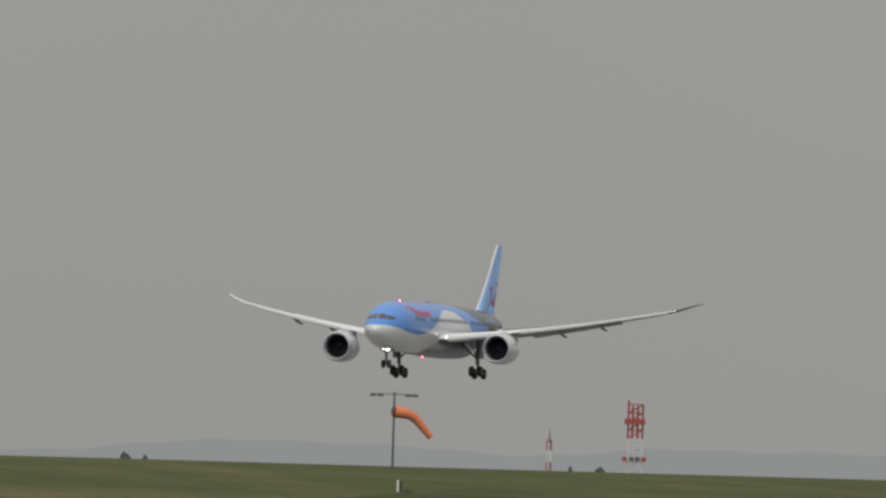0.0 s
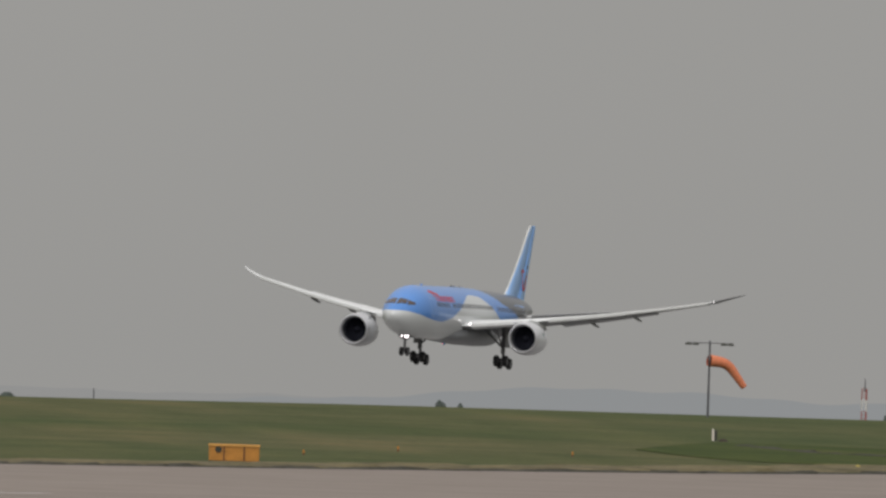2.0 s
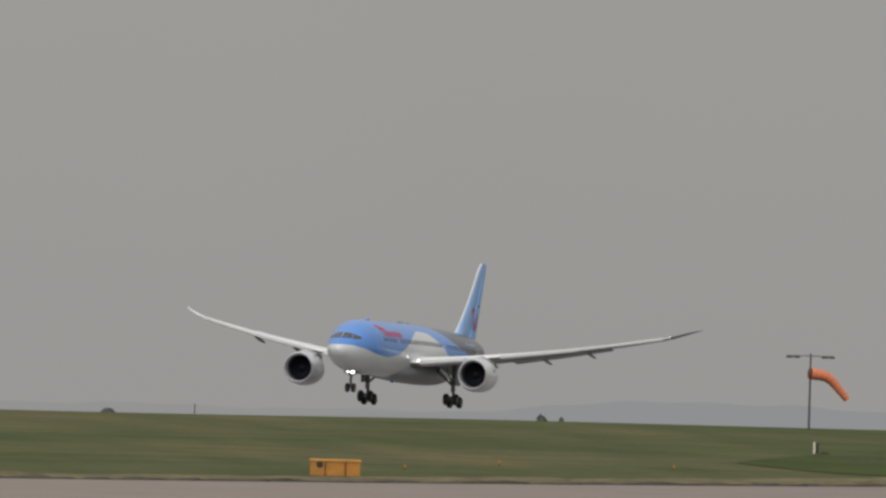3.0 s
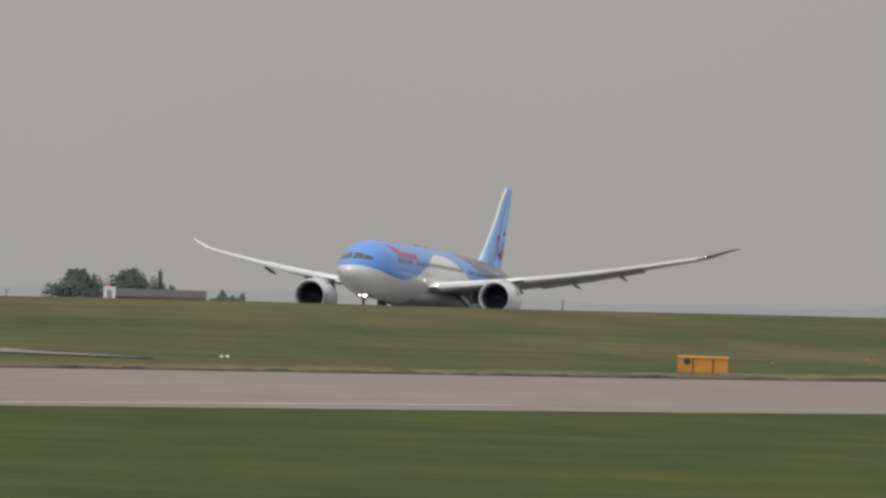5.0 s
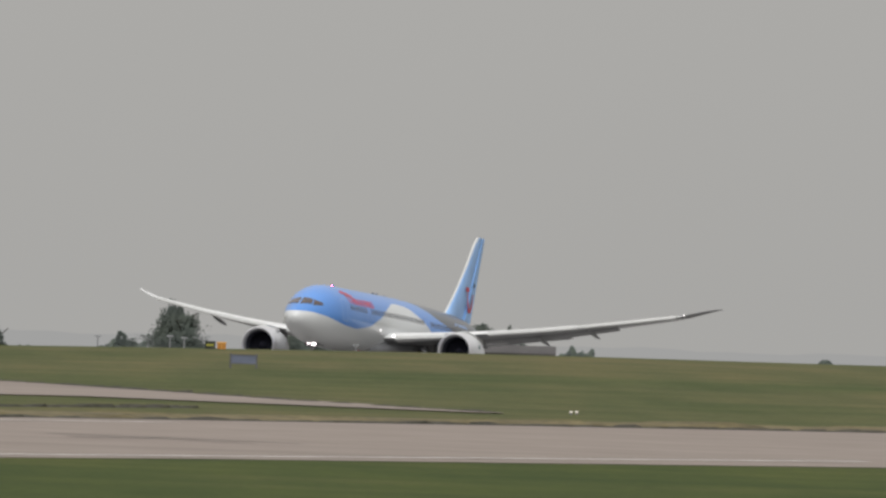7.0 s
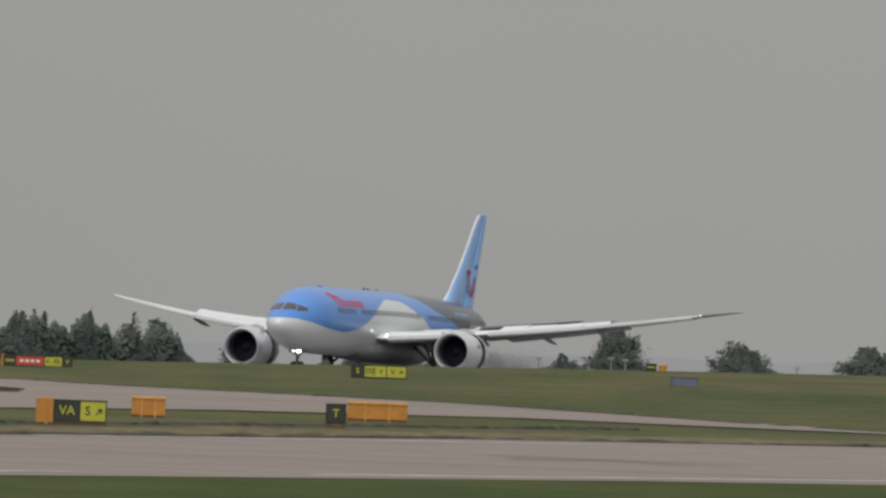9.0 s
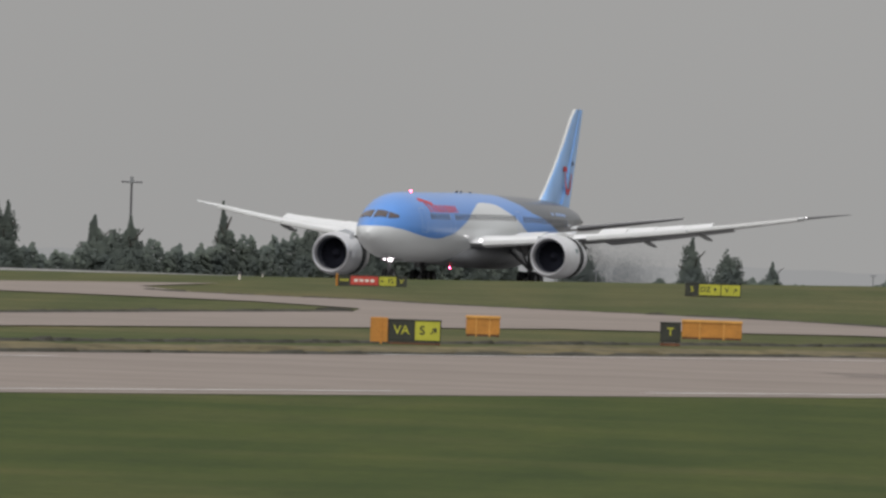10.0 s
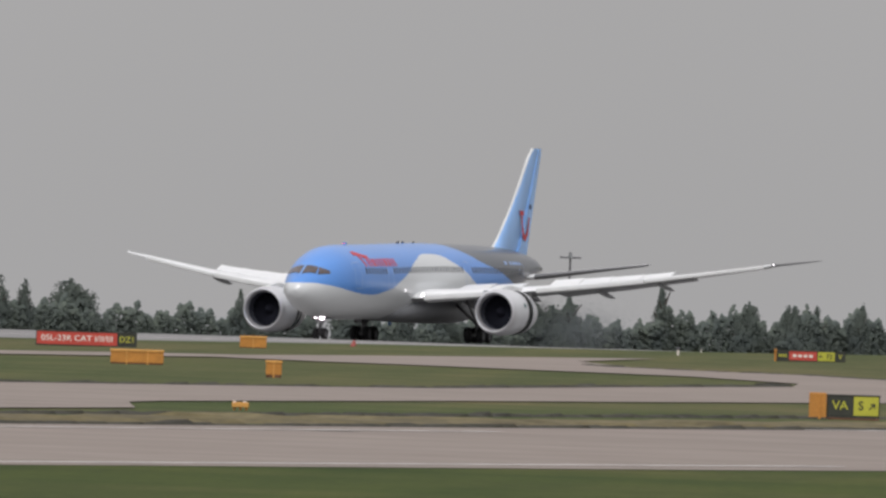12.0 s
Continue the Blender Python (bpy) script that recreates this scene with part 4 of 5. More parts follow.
BRICK = Mat("brown_wall", (0.07, 0.06, 0.056), 0.85).wear(0.3, 0.2, 2.0).m
RED_LAMP = Mat("red_obstacle_light", (0.7, 0.05, 0.04), 0.4).glow((1.0, 0.12, 0.08), 0.12).m
SOIL = Mat("bare_soil", (0.045, 0.035, 0.025), 0.95).wear(0.8, 0.3, 4.0).m


HOLLOW = [((947.4, 254.6), (943.5, 253.6)), ((969.2, 258.2), (930.5, 248.2)), ((986.2, 260.4), (918.4, 242.8)), ((989.9, 258.1), (911.5, 237.9)),
          ((985.2, 252.3), (909.7, 232.9)), ((984.5, 246.9), (912.7, 228.8)), ((984.6, 242.3), (928.3, 228.4)), ((972.2, 234.1), (967.3, 232.9))]
FURROW = [(976.1, 255.5), (956.8, 246.3), (952.1, 240.6), (959.4, 236.1)]


def text_mesh(words, size, material):
    c = bpy.data.curves.new("legend", "FONT")
    c.body, c.size, c.align_x, c.align_y, c.extrude, c.resolution_u = words, size, "CENTER", "CENTER", 0.012, 3
    c.offset = 0.006
    o = bpy.data.objects.new("legend", c)
    me = bpy.data.meshes.new_from_object(o)
    bpy.data.objects.remove(o)
    bpy.data.curves.remove(c)
    me.transform(Matrix.Rotation(radians(90), 4, "X"))
    me.materials.clear()
    me.materials.append(material)
    return me


def letters(me):
    """The separate letters of a mesh of words, each as a mesh of its own."""
    root = list(range(len(me.vertices)))

    def find(k):
        while root[k] != k:
            root[k] = root[root[k]]
            k = root[k]
        return k

    for e in me.edges:
        root[find(e.vertices[0])] = find(e.vertices[1])
    groups = {}
    for f in me.polygons:
        groups.setdefault(find(f.vertices[0]), []).append(tuple(f.vertices))
    out = []
    for faces in groups.values():
        ids = sorted({i for f in faces for i in f})
        at = {i: k for k, i in enumerate(ids)}
        out.append(shape("letter", [me.vertices[i].co for i in ids], [tuple(at[i] for i in f) for f in faces], me.materials[0], True))
    return out


def arrow_mesh(turn, size, material):
    """A direction arrow, flat in the panel; turn in degrees from straight up, clockwise."""
    a = 0.5 * size
    outline = [(-0.1, -1), (0.1, -1), (0.1, 0.25), (0.42, -0.1), (0.6, 0.1), (0, 0.85), (-0.6, 0.1), (-0.42, -0.1), (-0.1, 0.25)]
    q = [Matrix.Rotation(radians(-turn), 2) @ Vector((x * a, z * a)) for x, z in outline]
    front = [(p.x, -0.012, p.y) for p in q]
    back = [(p.x, 0.012, p.y) for p in q]
    n = len(q)
    return shape("arrow", front + back, [(2, 5, 8), (2, 3, 4, 5), (5, 6, 7, 8), (0, 1, 2, 8)] + [(k, (k + 1) % n, n + (k + 1) % n, n + k) for k in range(n)], material, True)


def taxi_sign(at, turn, high_, panels, label, lift=0.12, end_box=0.0, group="taxiway signs"):
    """A guidance sign: panels of (width, face, legend colour, words, arrow turn) from left to right, in a dark frame on short legs."""
    sign = thing("taxiway_sign", facing(at, turn), label, "sign", group)
    wide = sum(p[0] for p in panels)
    x = 0.0
    if end_box:
        part("sign_end", shape("sign_end", *join(box(0, end_box, -0.12, 0.4, lift - 0.04, lift + high_ + 0.05, 0.03), box(end_box * 0.55, end_box * 0.68, -0.17, -0.11, 0.02, lift + high_ * 0.9, 0.01)), ORANGE), sign, "orange end housing")
        x = end_box + 0.03
    part("frame", shape("frame", *join(box(x - 0.02, x + wide + 0.02, 0.0, 0.3, lift, lift + high_, 0.02), box(x - 0.05, x + wide + 0.05, -0.05, 0.33, lift + high_ - 0.05, lift + high_, 0.015),
                                       box(x - 0.05, x + wide + 0.05, -0.05, 0.33, lift - 0.01, lift + 0.04, 0.015)), BLACK), sign, "black sign frame")
    part("base_rail", shape("base_rail", *box(x - 0.02, x + wide, -0.02, 0.28, 0.03, lift * 0.75, 0.01), RUST), sign, "rusty base rail")
    for k in range(max(2, int(wide / 1.2) + 1)):
        lx = x + 0.12 + (wide - 0.24) * k / max(1, int(wide / 1.2))
        part("leg", shape("leg", *box(lx - 0.04, lx + 0.04, 0.1, 0.18, -0.05, lift + 0.05), STEEL), sign)
    for w, face, ink, words, arrow in panels:
        p = part("panel", shape("panel", *box(x + 0.03, x + w - 0.03, -0.025, 0.02, lift + 0.07, lift + high_ - 0.07, 0.006), face), sign)
        mid = Vector((x + w / 2, -0.035, lift + high_ / 2))
        if words == "#":
            for k in range(4):
                bx = -w * 0.36 + k * w * 0.19
                part("bar", shape("bar", *box(bx, bx + w * 0.13, -0.012, 0.01, -high_ * 0.12, high_ * 0.12), ink), p, "", Matrix.Translation(mid))
        elif words:
            shift = -w * 0.2 if arrow is not None and arrow >= 0 else (w * 0.18 if arrow is not None else 0)
            spread = Matrix.Diagonal((1.13 if len(words) > 8 else 1.0, 1.0, 1.0, 1.0))
            for letter in letters(text_mesh(words, high_ * (0.56 if len(words) < 8 else 0.54), ink)):
                part("letter", letter, p, "", Matrix.Translation(mid + Vector((shift, 0, 0))) @ spread)
        if arrow is not None:
            shift = w * 0.24 if arrow >= 0 else -w * 0.3
            part("arrow", arrow_mesh(arrow, high_ * 0.44, ink), p, "", Matrix.Translation(mid + Vector((shift, 0, 0))))
        x += w
    return sign


def sign_back(at, turn, wide, tall, ribs, label, foot=0.1, patch=False, group="orange cabinets"):
    """An orange housing seen from its back: lid, body, upright ribs and a rusty base."""
    cab = thing("orange_cabinet", facing(at, turn), label, "cabinet", group)
    part("body", shape("body", *box(0, wide, 0.0, 0.42, foot, tall - 0.1, 0.02), ORANGE), cab)
    part("lid", shape("lid", *box(-0.03, wide + 0.03, -0.05, 0.46, tall - 0.12, tall, 0.03), ORANGE_TOP), cab, "paler orange lid")
    part("base_rail", shape("base_rail", *box(0.03, wide - 0.03, 0.02, 0.38, 0.02, foot + 0.02, 0.01), RUST), cab, "rusty base rail")
    for k in range(ribs):
        x = wide * (k + 0.75) / (ribs + 0.5)
        part("rib", shape("rib", *box(x - 0.035, x + 0.035, -0.035, 0.01, 0.0, tall - 0.1, 0.01), ORANGE_TOP if not patch else RUST), cab)
    for x in (0.08, wide - 0.08):
        part("leg", shape("leg", *box(x - 0.05, x + 0.05, 0.02, 0.3, -0.06, foot), RUST), cab)
    if patch:
        part("vent", shape("vent", *tube((wide * 0.19, -0.03, tall * 0.68), (wide * 0.19, 0.01, tall * 0.68), 0.17, 0.17, 12), BLACK), cab, "dark round vent")
    return cab


taxi_sign((0.684, 743), 0, 0.92, [(1.06, BLACK, YELLOW, "VA", None), (1.08, YELLOW, BLACK, "S", 45)], "black and yellow taxiway sign reading VA and S with an arrow", 0.14, 0.72)
sign_back((0.381, 804), 0, 1.5, 0.93, 2, "orange sign back with two upright ribs standing on grass")
taxi_sign((-0.236, 781), 0, 0.86, [(0.84, BLACK, YELLOW, "T", None)], "small black taxiway sign with a yellow letter T", 0.2)
sign_back((-0.303, 830), 0, 2.75, 0.9, 2, "long orange sign back with a rusty base beside a black sign")
taxi_sign((-0.310, 1071), 0, 0.78, [(0.78, BLACK, YELLOW, "S", None), (1.32, YELLOW, BLACK, "DZ", 0), (1.16, YELLOW, BLACK, "V", 45)], "yellow taxiway sign reading DZ and V with arrows", 0.06)
taxi_sign((0.799, 1111), 0, 0.68, [(0.72, BLACK, YELLOW, "#", None), (1.76, SIGN_RED, SIGN_WHITE, "#", None), (1.1, YELLOW, BLACK, "F2", -90), (0.6, BLACK, YELLOW, "V", None)],
          "red, yellow and black runway sign near the runway", 0.03, 0.14)
taxi_sign((3.138, 1101), 0, 0.9, [(4.95, SIGN_RED, SIGN_WHITE, "05L-23R CAT I/II/III", None), (1.15, BLACK, YELLOW, "DZ1", None)], "long red runway holding sign with white lettering", 0.03)
sign_back((2.493, 1117), 0, 1.65, 0.76, 1, "orange cabinet near the runway edge", 0.06)
sign_back((2.901, 954), 0, 2.8, 0.8, 2, "long orange sign back on grass between taxiways", 0.1)
sign_back((2.408, 887), 0, 0.78, 0.86, 1, "small square orange cabinet on legs", 0.16)
sign_back((-3.855, 873), 0, 2.44, 0.84, 2, "long ochre cabinet with a dark round vent beside the taxiway", 0.03, True)
taxi_sign((-1.244, 1205), 0, 0.5, [(0.66, BLACK, YELLOW, "#", None)], "small black sign with pale bars on the grass crest", 0.03)
sign_back((-1.282, 1196), 0, 0.58, 0.5, 1, "small orange box beside a black sign", 0.04)


def board(at):
    """A blue-grey board on two posts, seen from its back."""
    b = thing("notice_board", facing(at), "blue-grey board on two posts standing in grass", "sign")
    part("panel", shape("panel", *box(0.06, 1.54, 0.0, 0.05, 0.26, 0.8, 0.01), BLUE_GREY), b)
    part("rail", shape("rail", *box(0.0, 1.6, -0.03, 0.03, 0.24, 0.3, 0.01), POLE), b)
    part("rail", shape("rail", *box(0.0, 1.6, -0.03, 0.03, 0.74, 0.8, 0.01), POLE), b)
    for x in (0.05, 1.55):
        part("post", shape("post", *box(x - 0.05, x + 0.05, -0.05, 0.05, -0.1, 0.86, 0.01), POLE), b)


board((-1.323, 1040))


def edge_lamp(at, color, size, label):
    lamp = thing("taxiway_lamp", facing(at), label, "lamp", "taxiway lamps")
    part("stem", shape("stem", *tube((0, 0, -0.05), (0, 0, size * 0.6), size * 0.22, size * 0.18), STEEL), lamp)
    dome = lathe_x([(size * 0.5, size * 0.36), (size * 0.62, size * 0.5), (size * 0.9, size * 0.46), (size * 1.1, size * 0.26), (size * 1.15, 0.01)], 14, True)
    me = shape("head", *dome, color)
    me.transform(Matrix.Rotation(radians(-90), 4, "Y"))
    part("head", me, lamp)
    part("collar", shape("collar", *tube((0, 0, size * 0.42), (0, 0, size * 0.52), size * 0.42, size * 0.42, 12), POLE), lamp)


for at in ((-5.912, 924), (-6.113, 923)):
    edge_lamp(at, AMBER, 0.24, "yellow dome taxiway lamp on a short stem")
for at in ((-2.410, 865), (-2.428, 866)):
    edge_lamp(at, SIGN_WHITE, 0.18, "pair of pale taxiway lamps on short stems")
for at in ((-4.155, 910), (-4.454, 938), (-5.007, 939)):
    stub = thing("marker_stub", facing(at), "short orange marker stub in the grass", "marker", "marker stubs")
    part("stake", shape("stake", *box(-0.04, 0.04, -0.03, 0.03, -0.05, 0.27, 0.01), RUST), stub)
    part("plate", shape("plate", *box(-0.05, 0.05, -0.045, -0.03, 0.12, 0.28, 0.01), ORANGE), stub)
for at in ((2.135, 1155), (2.131, 1173)):
    cone = thing("traffic_cone", facing(at), "small red cone at the runway edge", "cone", "runway cones")
    me = lathe_x([(0.02, 0.16), (0.3, 0.06), (0.34, 0.01)], 12, True)
    me = shape("body", *me, MAST_RED)
    me.transform(Matrix.Rotation(radians(-90), 4, "Y"))
    part("body", me, cone)
    part("foot", shape("foot", *box(-0.2, 0.2, -0.2, 0.2, -0.02, 0.035, 0.01), RUST), cone)
for at, k in (((1.104, 1152), 1.0), ((1.031, 1200), 0.6)):
    p_ = thing("runway_post", facing(at), "short white post with a dark top", "marker", "runway posts")
    part("stem", shape("stem", *box(-0.07 * k, 0.07 * k, -0.06, 0.06, -0.05, 0.34 * k, 0.01), SIGN_WHITE), p_)
    part("cap", shape("cap", *box(-0.13 * k, 0.13 * k, -0.1, 0.1, 0.34 * k, 0.5 * k, 0.02), POLE), p_, "dark cap")


def low_lamp(at):
    """The flat yellow approach lamp on three feet beside the taxiway."""
    lamp = thing("approach_lamp", facing(at), "low yellow light fitting on stubby feet", "lamp")
    part("head", shape("head", *box(0.0, 0.66, -0.1, 0.25, 0.12, 0.3, 0.03), ORANGE_TOP), lamp)
    for x in (0.1, 0.33, 0.56):
        part("foot", shape("foot", *tube((x, 0.05, -0.04), (x, 0.05, 0.14), 0.05), ORANGE), lamp)
    for x in (0.1, 0.5):
        part("lens", shape("lens", *tube((x, 0.05, 0.29), (x, 0.05, 0.35), 0.07), SIGN_WHITE), lamp)


low_lamp((2.512, 698))
mark = thing("marker_post", facing((-5.447, 1030)), "white post with a black side standing in the grass", "marker")
part("post", shape("post", *box(0, 0.12, -0.06, 0.06, -0.1, 0.66, 0.01), SIGN_WHITE), mark)
part("board", shape("board", *box(0.124, 0.3, -0.05, 0.05, -0.1, 0.6, 0.01), BLACK), mark, "black board")
clod = thing("soil_clod", facing((-5.483, 1027)), "small dark heap of soil in the grass", "soil")
part("heap", shape("heap", *loft([[(r * math.cos(a) * (1 + 0.2 * math.sin(3 * a)), r * math.sin(a), z) for a in [2 * math.pi * k / 9 for k in range(9)]] for r, z in ((0.3, -0.02), (0.22, 0.1), (0.08, 0.16))]), SOIL), clod)


# a greener hollow with a furrow in the grass
sheet("grass_hollow", HOLLOW, LUSH, 0.03, "lush green hollow in the mown grass", "grass")
turf_lip("furrow", FURROW, 0.9, 0.08, EDGE, "dark furrow across the grass")


# ---- windsock ----
SOCK_FAR = 1225.0
SOCK_AT = (-5.431, SOCK_FAR)
SOCK_HIGH = high((-5.432, -0.0111), SOCK_FAR)
SOCK_TOP = high((-5.432, 0.0516), SOCK_FAR)


def build_windsock():
    sock = thing("windsock", facing(SOCK_AT), "orange windsock on a tall pole with a lamp bar", "windsock")
    part("pole", shape("pole", *tube((0, 0, -0.1), (0, 0, SOCK_TOP), 0.085, 0.06, 12), POLE), sock, "grey pole")
    bar = part("lamp_bar", shape("lamp_bar", *tube((-1.45, 0, SOCK_TOP - 0.16), (1.5, 0, SOCK_TOP - 0.16), 0.035, 0.035, 8), POLE), sock)
    for x in (-1.45, -0.95, 0.95, 1.42):
        rings = [[(x + px * 0.22 - 0.03 * z, py * 0.14, SOCK_TOP - 0.22 + z) for px, py in ((-1, -1), (1, -1), (1, 1), (-1, 1))] for z in (-0.1, 0.0)]
        rings.append([(x + px * 0.12, py * 0.08, SOCK_TOP - 0.12) for px, py in ((-1, -1), (1, -1), (1, 1), (-1, 1))])
        part("floodlight", shape("floodlight", *loft(rings), BLACK), bar, "dark floodlight")
    part("hoop", shape("hoop", *loft([[(x, r * math.cos(a), SOCK_HIGH + r * math.sin(a)) for a in [2 * math.pi * k / 20 for k in range(20)]] for x, r in ((-0.04, 0.42), (0.04, 0.42), (0.04, 0.39), (-0.04, 0.39))], False), POLE), sock)
    pieces = []
    n = 8
    for k in range(n):
        r0, r1 = 0.41 - 0.023 * k, 0.41 - 0.023 * (k + 1)
        outer = lathe_x([(-0.03, r0 * 0.98), (0.0, r0), (0.2, (r0 + r1) / 2 * 1.015), (0.42, r1), (0.46, r1 * 0.97)], 18)
        ob = part("sock_piece", shape("sock_piece", *outer, SOCK), sock, "orange fabric length of the sock")
        part("lining", shape("lining", *lathe_x([(0.46, r1 * 0.95), (0.0, r0 * 0.96)], 18), SOCK_IN), ob, "inside of the fabric, darkened for shade")
        pieces.append(ob)
    return sock, pieces


windsock, sock_pieces = build_windsock()
# droop in degrees, near the mouth and towards the tail, and swing, time by time
DROOP = [(0, 6, 47, 3), (0.5, 9, 50, 5), (1, 5, 45, 2), (1.5, 2, 50, 3), (2, 6, 50, 6), (2.5, 10, 42, 3), (2.7, 9, 44, 3), (4, 6, 50, 2), (6, 3, 46, 4), (8, 7, 50, 2), (10, 4, 46, 4), (12, 6, 48, 3)]


def sock_rows(k):
    rows = []
    for t, a, b, swing in DROOP:
        p = Vector((0.0, 0.0, SOCK_HIGH))
        for j in range(k + 1):
            f = smooth(1.0, 4.5, j)
            bend = a + (b - a) * f
            turn = pose(0, 0, 0, 0, bend, 22 + swing)
            if j == k:
                rows.append((t, Matrix.Translation(p) @ turn))
            p = p + turn.to_3x3() @ Vector((0.42, 0, 0))
    return rows


# ---- masts, hut and low buildings beyond the runway ----
def lattice(x0, x1, y0, y1, z0, z1, bays, r, material, parent, name):
    """Four legs with cross braces between two heights, as one part."""
    bits = [tube((x, y, z0), (x, y, z1), r, r, 6) for x in (x0, x1) for y in (y0, y1)]
    for k in range(bays):
        a, b = z0 + (z1 - z0) * k / bays, z0 + (z1 - z0) * (k + 1) / bays
        for y in (y0, y1):
            bits.append(tube((x0, y, a), (x1, y, b), r * 0.6, r * 0.6, 5))
            bits.append(tube((x0, y, b), (x1, y, b), r * 0.6, r * 0.6, 5))
        for x in (x0, x1):
            bits.append(tube((x, y0, a), (x, y1, b), r * 0.6, r * 0.6, 5))
    return part(name, shape(name, *join(*bits), material), parent)


def glide_mast():
    d = 1560.0
    b = -6.197
    base, top, mid, bar, bar2 = 0.0, high((-6.190, 0.0345), d), high((-6.194, -0.0729), d), high((-6.192, -0.0192), d), high((-6.196, -0.1391), d)
    m = thing("antenna_mast", facing((b, d)), "red and white lattice antenna mast with two cross arms", "mast")
    w = 0.62
    lattice(-w, w, -w, w, base - 0.1, mid, 6, 0.05, MAST_WHITE, m, "lower_lattice")
    lattice(-w, w, -w, w, mid, top, 4, 0.09, MAST_RED, m, "upper_lattice")
    for x in (-0.25, 0.2):
        part("riser", shape("riser", *tube((x, -w, mid), (x, -w, top - 0.1), 0.1, 0.1, 6), MAST_RED), m)
    part("cross_arm", shape("cross_arm", *box(-0.95, 0.85, -w - 0.35, -w - 0.05, bar - 0.26, bar + 0.24, 0.03), MAST_RED), m, "red cross arm")
    for x in (-0.85, -0.25, 0.25, 0.8):
        part("reflector", shape("reflector", *box(x - 0.2, x + 0.2, -w - 0.35, -w - 0.05, bar2 - 0.2, bar2 + 0.2, 0.03), MAST_RED if abs(x) > 0.5 else POLE), m, "dark antenna box")
    part("finial", shape("finial", *tube((-w, -w, top), (-w, -w, top + 0.35), 0.09, 0.09, 8), MAST_RED), m)


def thin_mast():
    d = 1520.0
    b = -5.925
    h1, h2, h3, h4 = high((-5.924, -0.1568), d), high((-5.923, -0.1210), d), high((-5.922, -0.0853), d), high((-5.923, -0.0530), d)
    m = thing("monitor_mast", facing((b, d)), "thin red and white ladder mast with a spike", "mast")
    for z0, z1, mat in ((-0.1, h1, MAST_RED), (h1, h2, MAST_WHITE), (h2, h3, MAST_RED)):
        part("ladder", shape("ladder", *join(tube((0.18, 0, z0), (0.18, 0, z1), 0.07, 0.07, 6), tube((-0.2, 0, z0), (-0.2, 0, z1), 0.04, 0.04, 6),
                                              *[tube((-0.2, 0, z0 + (z1 - z0) * k / 4), (0.18, 0, z0 + (z1 - z0) * k / 4), 0.025, 0.025, 5) for k in range(1, 5)]), mat), m)
    part("spike", shape("spike", *tube((0.04, 0, h3 - 0.2), (0.04, 0, h4), 0.07, 0.03, 6), POLE), m)


def flood_mast():
    d = 2450.0
    b = 1.455
    top = high((1.456, 0.0496), d)
    m = thing("floodlight_mast", facing((b, d)), "tall grey mast with a ring of floodlights above trees", "lamp post")
    part("pole", shape("pole", *tube((0, 0, -0.1), (0, 0, top - 0.3), 0.24, 0.13, 10), POLE), m)
    part("head_frame", shape("head_frame", *join(tube((-1.15, 0, top - 0.7), (1.2, 0, top - 0.7), 0.09), tube((0, -0.9, top - 0.7), (0, 0.9, top - 0.7), 0.09), tube((0, 0, top - 0.9), (0, 0, top), 0.32, 0.2, 8)), STEEL), m)
    for x, y in ((-1.15, 0), (-0.6, -0.5), (0.6, -0.5), (1.2, 0), (-0.5, 0.6), (0.5, 0.6)):
        part("floodlight", shape("floodlight", *box(x - 0.26, x + 0.26, y - 0.2, y + 0.2, top - 0.85, top - 0.62, 0.04), POLE), m)


def bare_mast(b, d, top):
    m = thing("thin_aerial", facing((b, d)), "thin grey aerial with a short cross arm", "mast", "thin aerials")
    part("pole", shape("pole", *tube((0, 0, -0.1), (0, 0, top), 0.07, 0.04, 8), POLE), m)
    part("arm", shape("arm", *tube((-0.35, 0, top * 0.55), (0.35, 0, top * 0.55), 0.04, 0.04, 6), POLE), m)
    part("base_box", shape("base_box", *box(-0.3, 0.3, -0.2, 0.2, -0.1, 0.5, 0.03), POLE), m)


def tee_lamp(b, d, top):
    m = thing("approach_light", facing((b, d)), "pale approach light on a slim post", "lamp", "approach lights")
    part("post", shape("post", *tube((0, 0, -0.1), (0, 0, top), 0.08, 0.06, 8), STEEL), m)
    part("head", shape("head", *box(-0.3, 0.3, -0.15, 0.15, top, top + 0.14, 0.03), STEEL), m)


def hut():
    d = 1900.0
    b = -2.048
    top = high((-2.046, -0.1670), d)
    m = thing("equipment_hut", facing((b, d)), "white equipment hut with a red light on its roof", "hut")
    part("walls", shape("walls", *box(-0.62, 0.62, -0.6, 0.6, -0.1, top - 0.1, 0.02), MAST_WHITE), m)
    part("roof", shape("roof", *box(-0.68, 0.68, -0.66, 0.66, top - 0.1, top, 0.03), SIGN_WHITE), m)
    part("door", shape("door", *box(-0.3, 0.3, -0.63, -0.6, 0, top - 0.35, 0.01), STEEL), m)
    part("lamp", shape("lamp", *tube((0, 0, top), (0, 0, top + 0.16), 0.13, 0.1, 10), RED_LAMP), m, "red obstacle light")


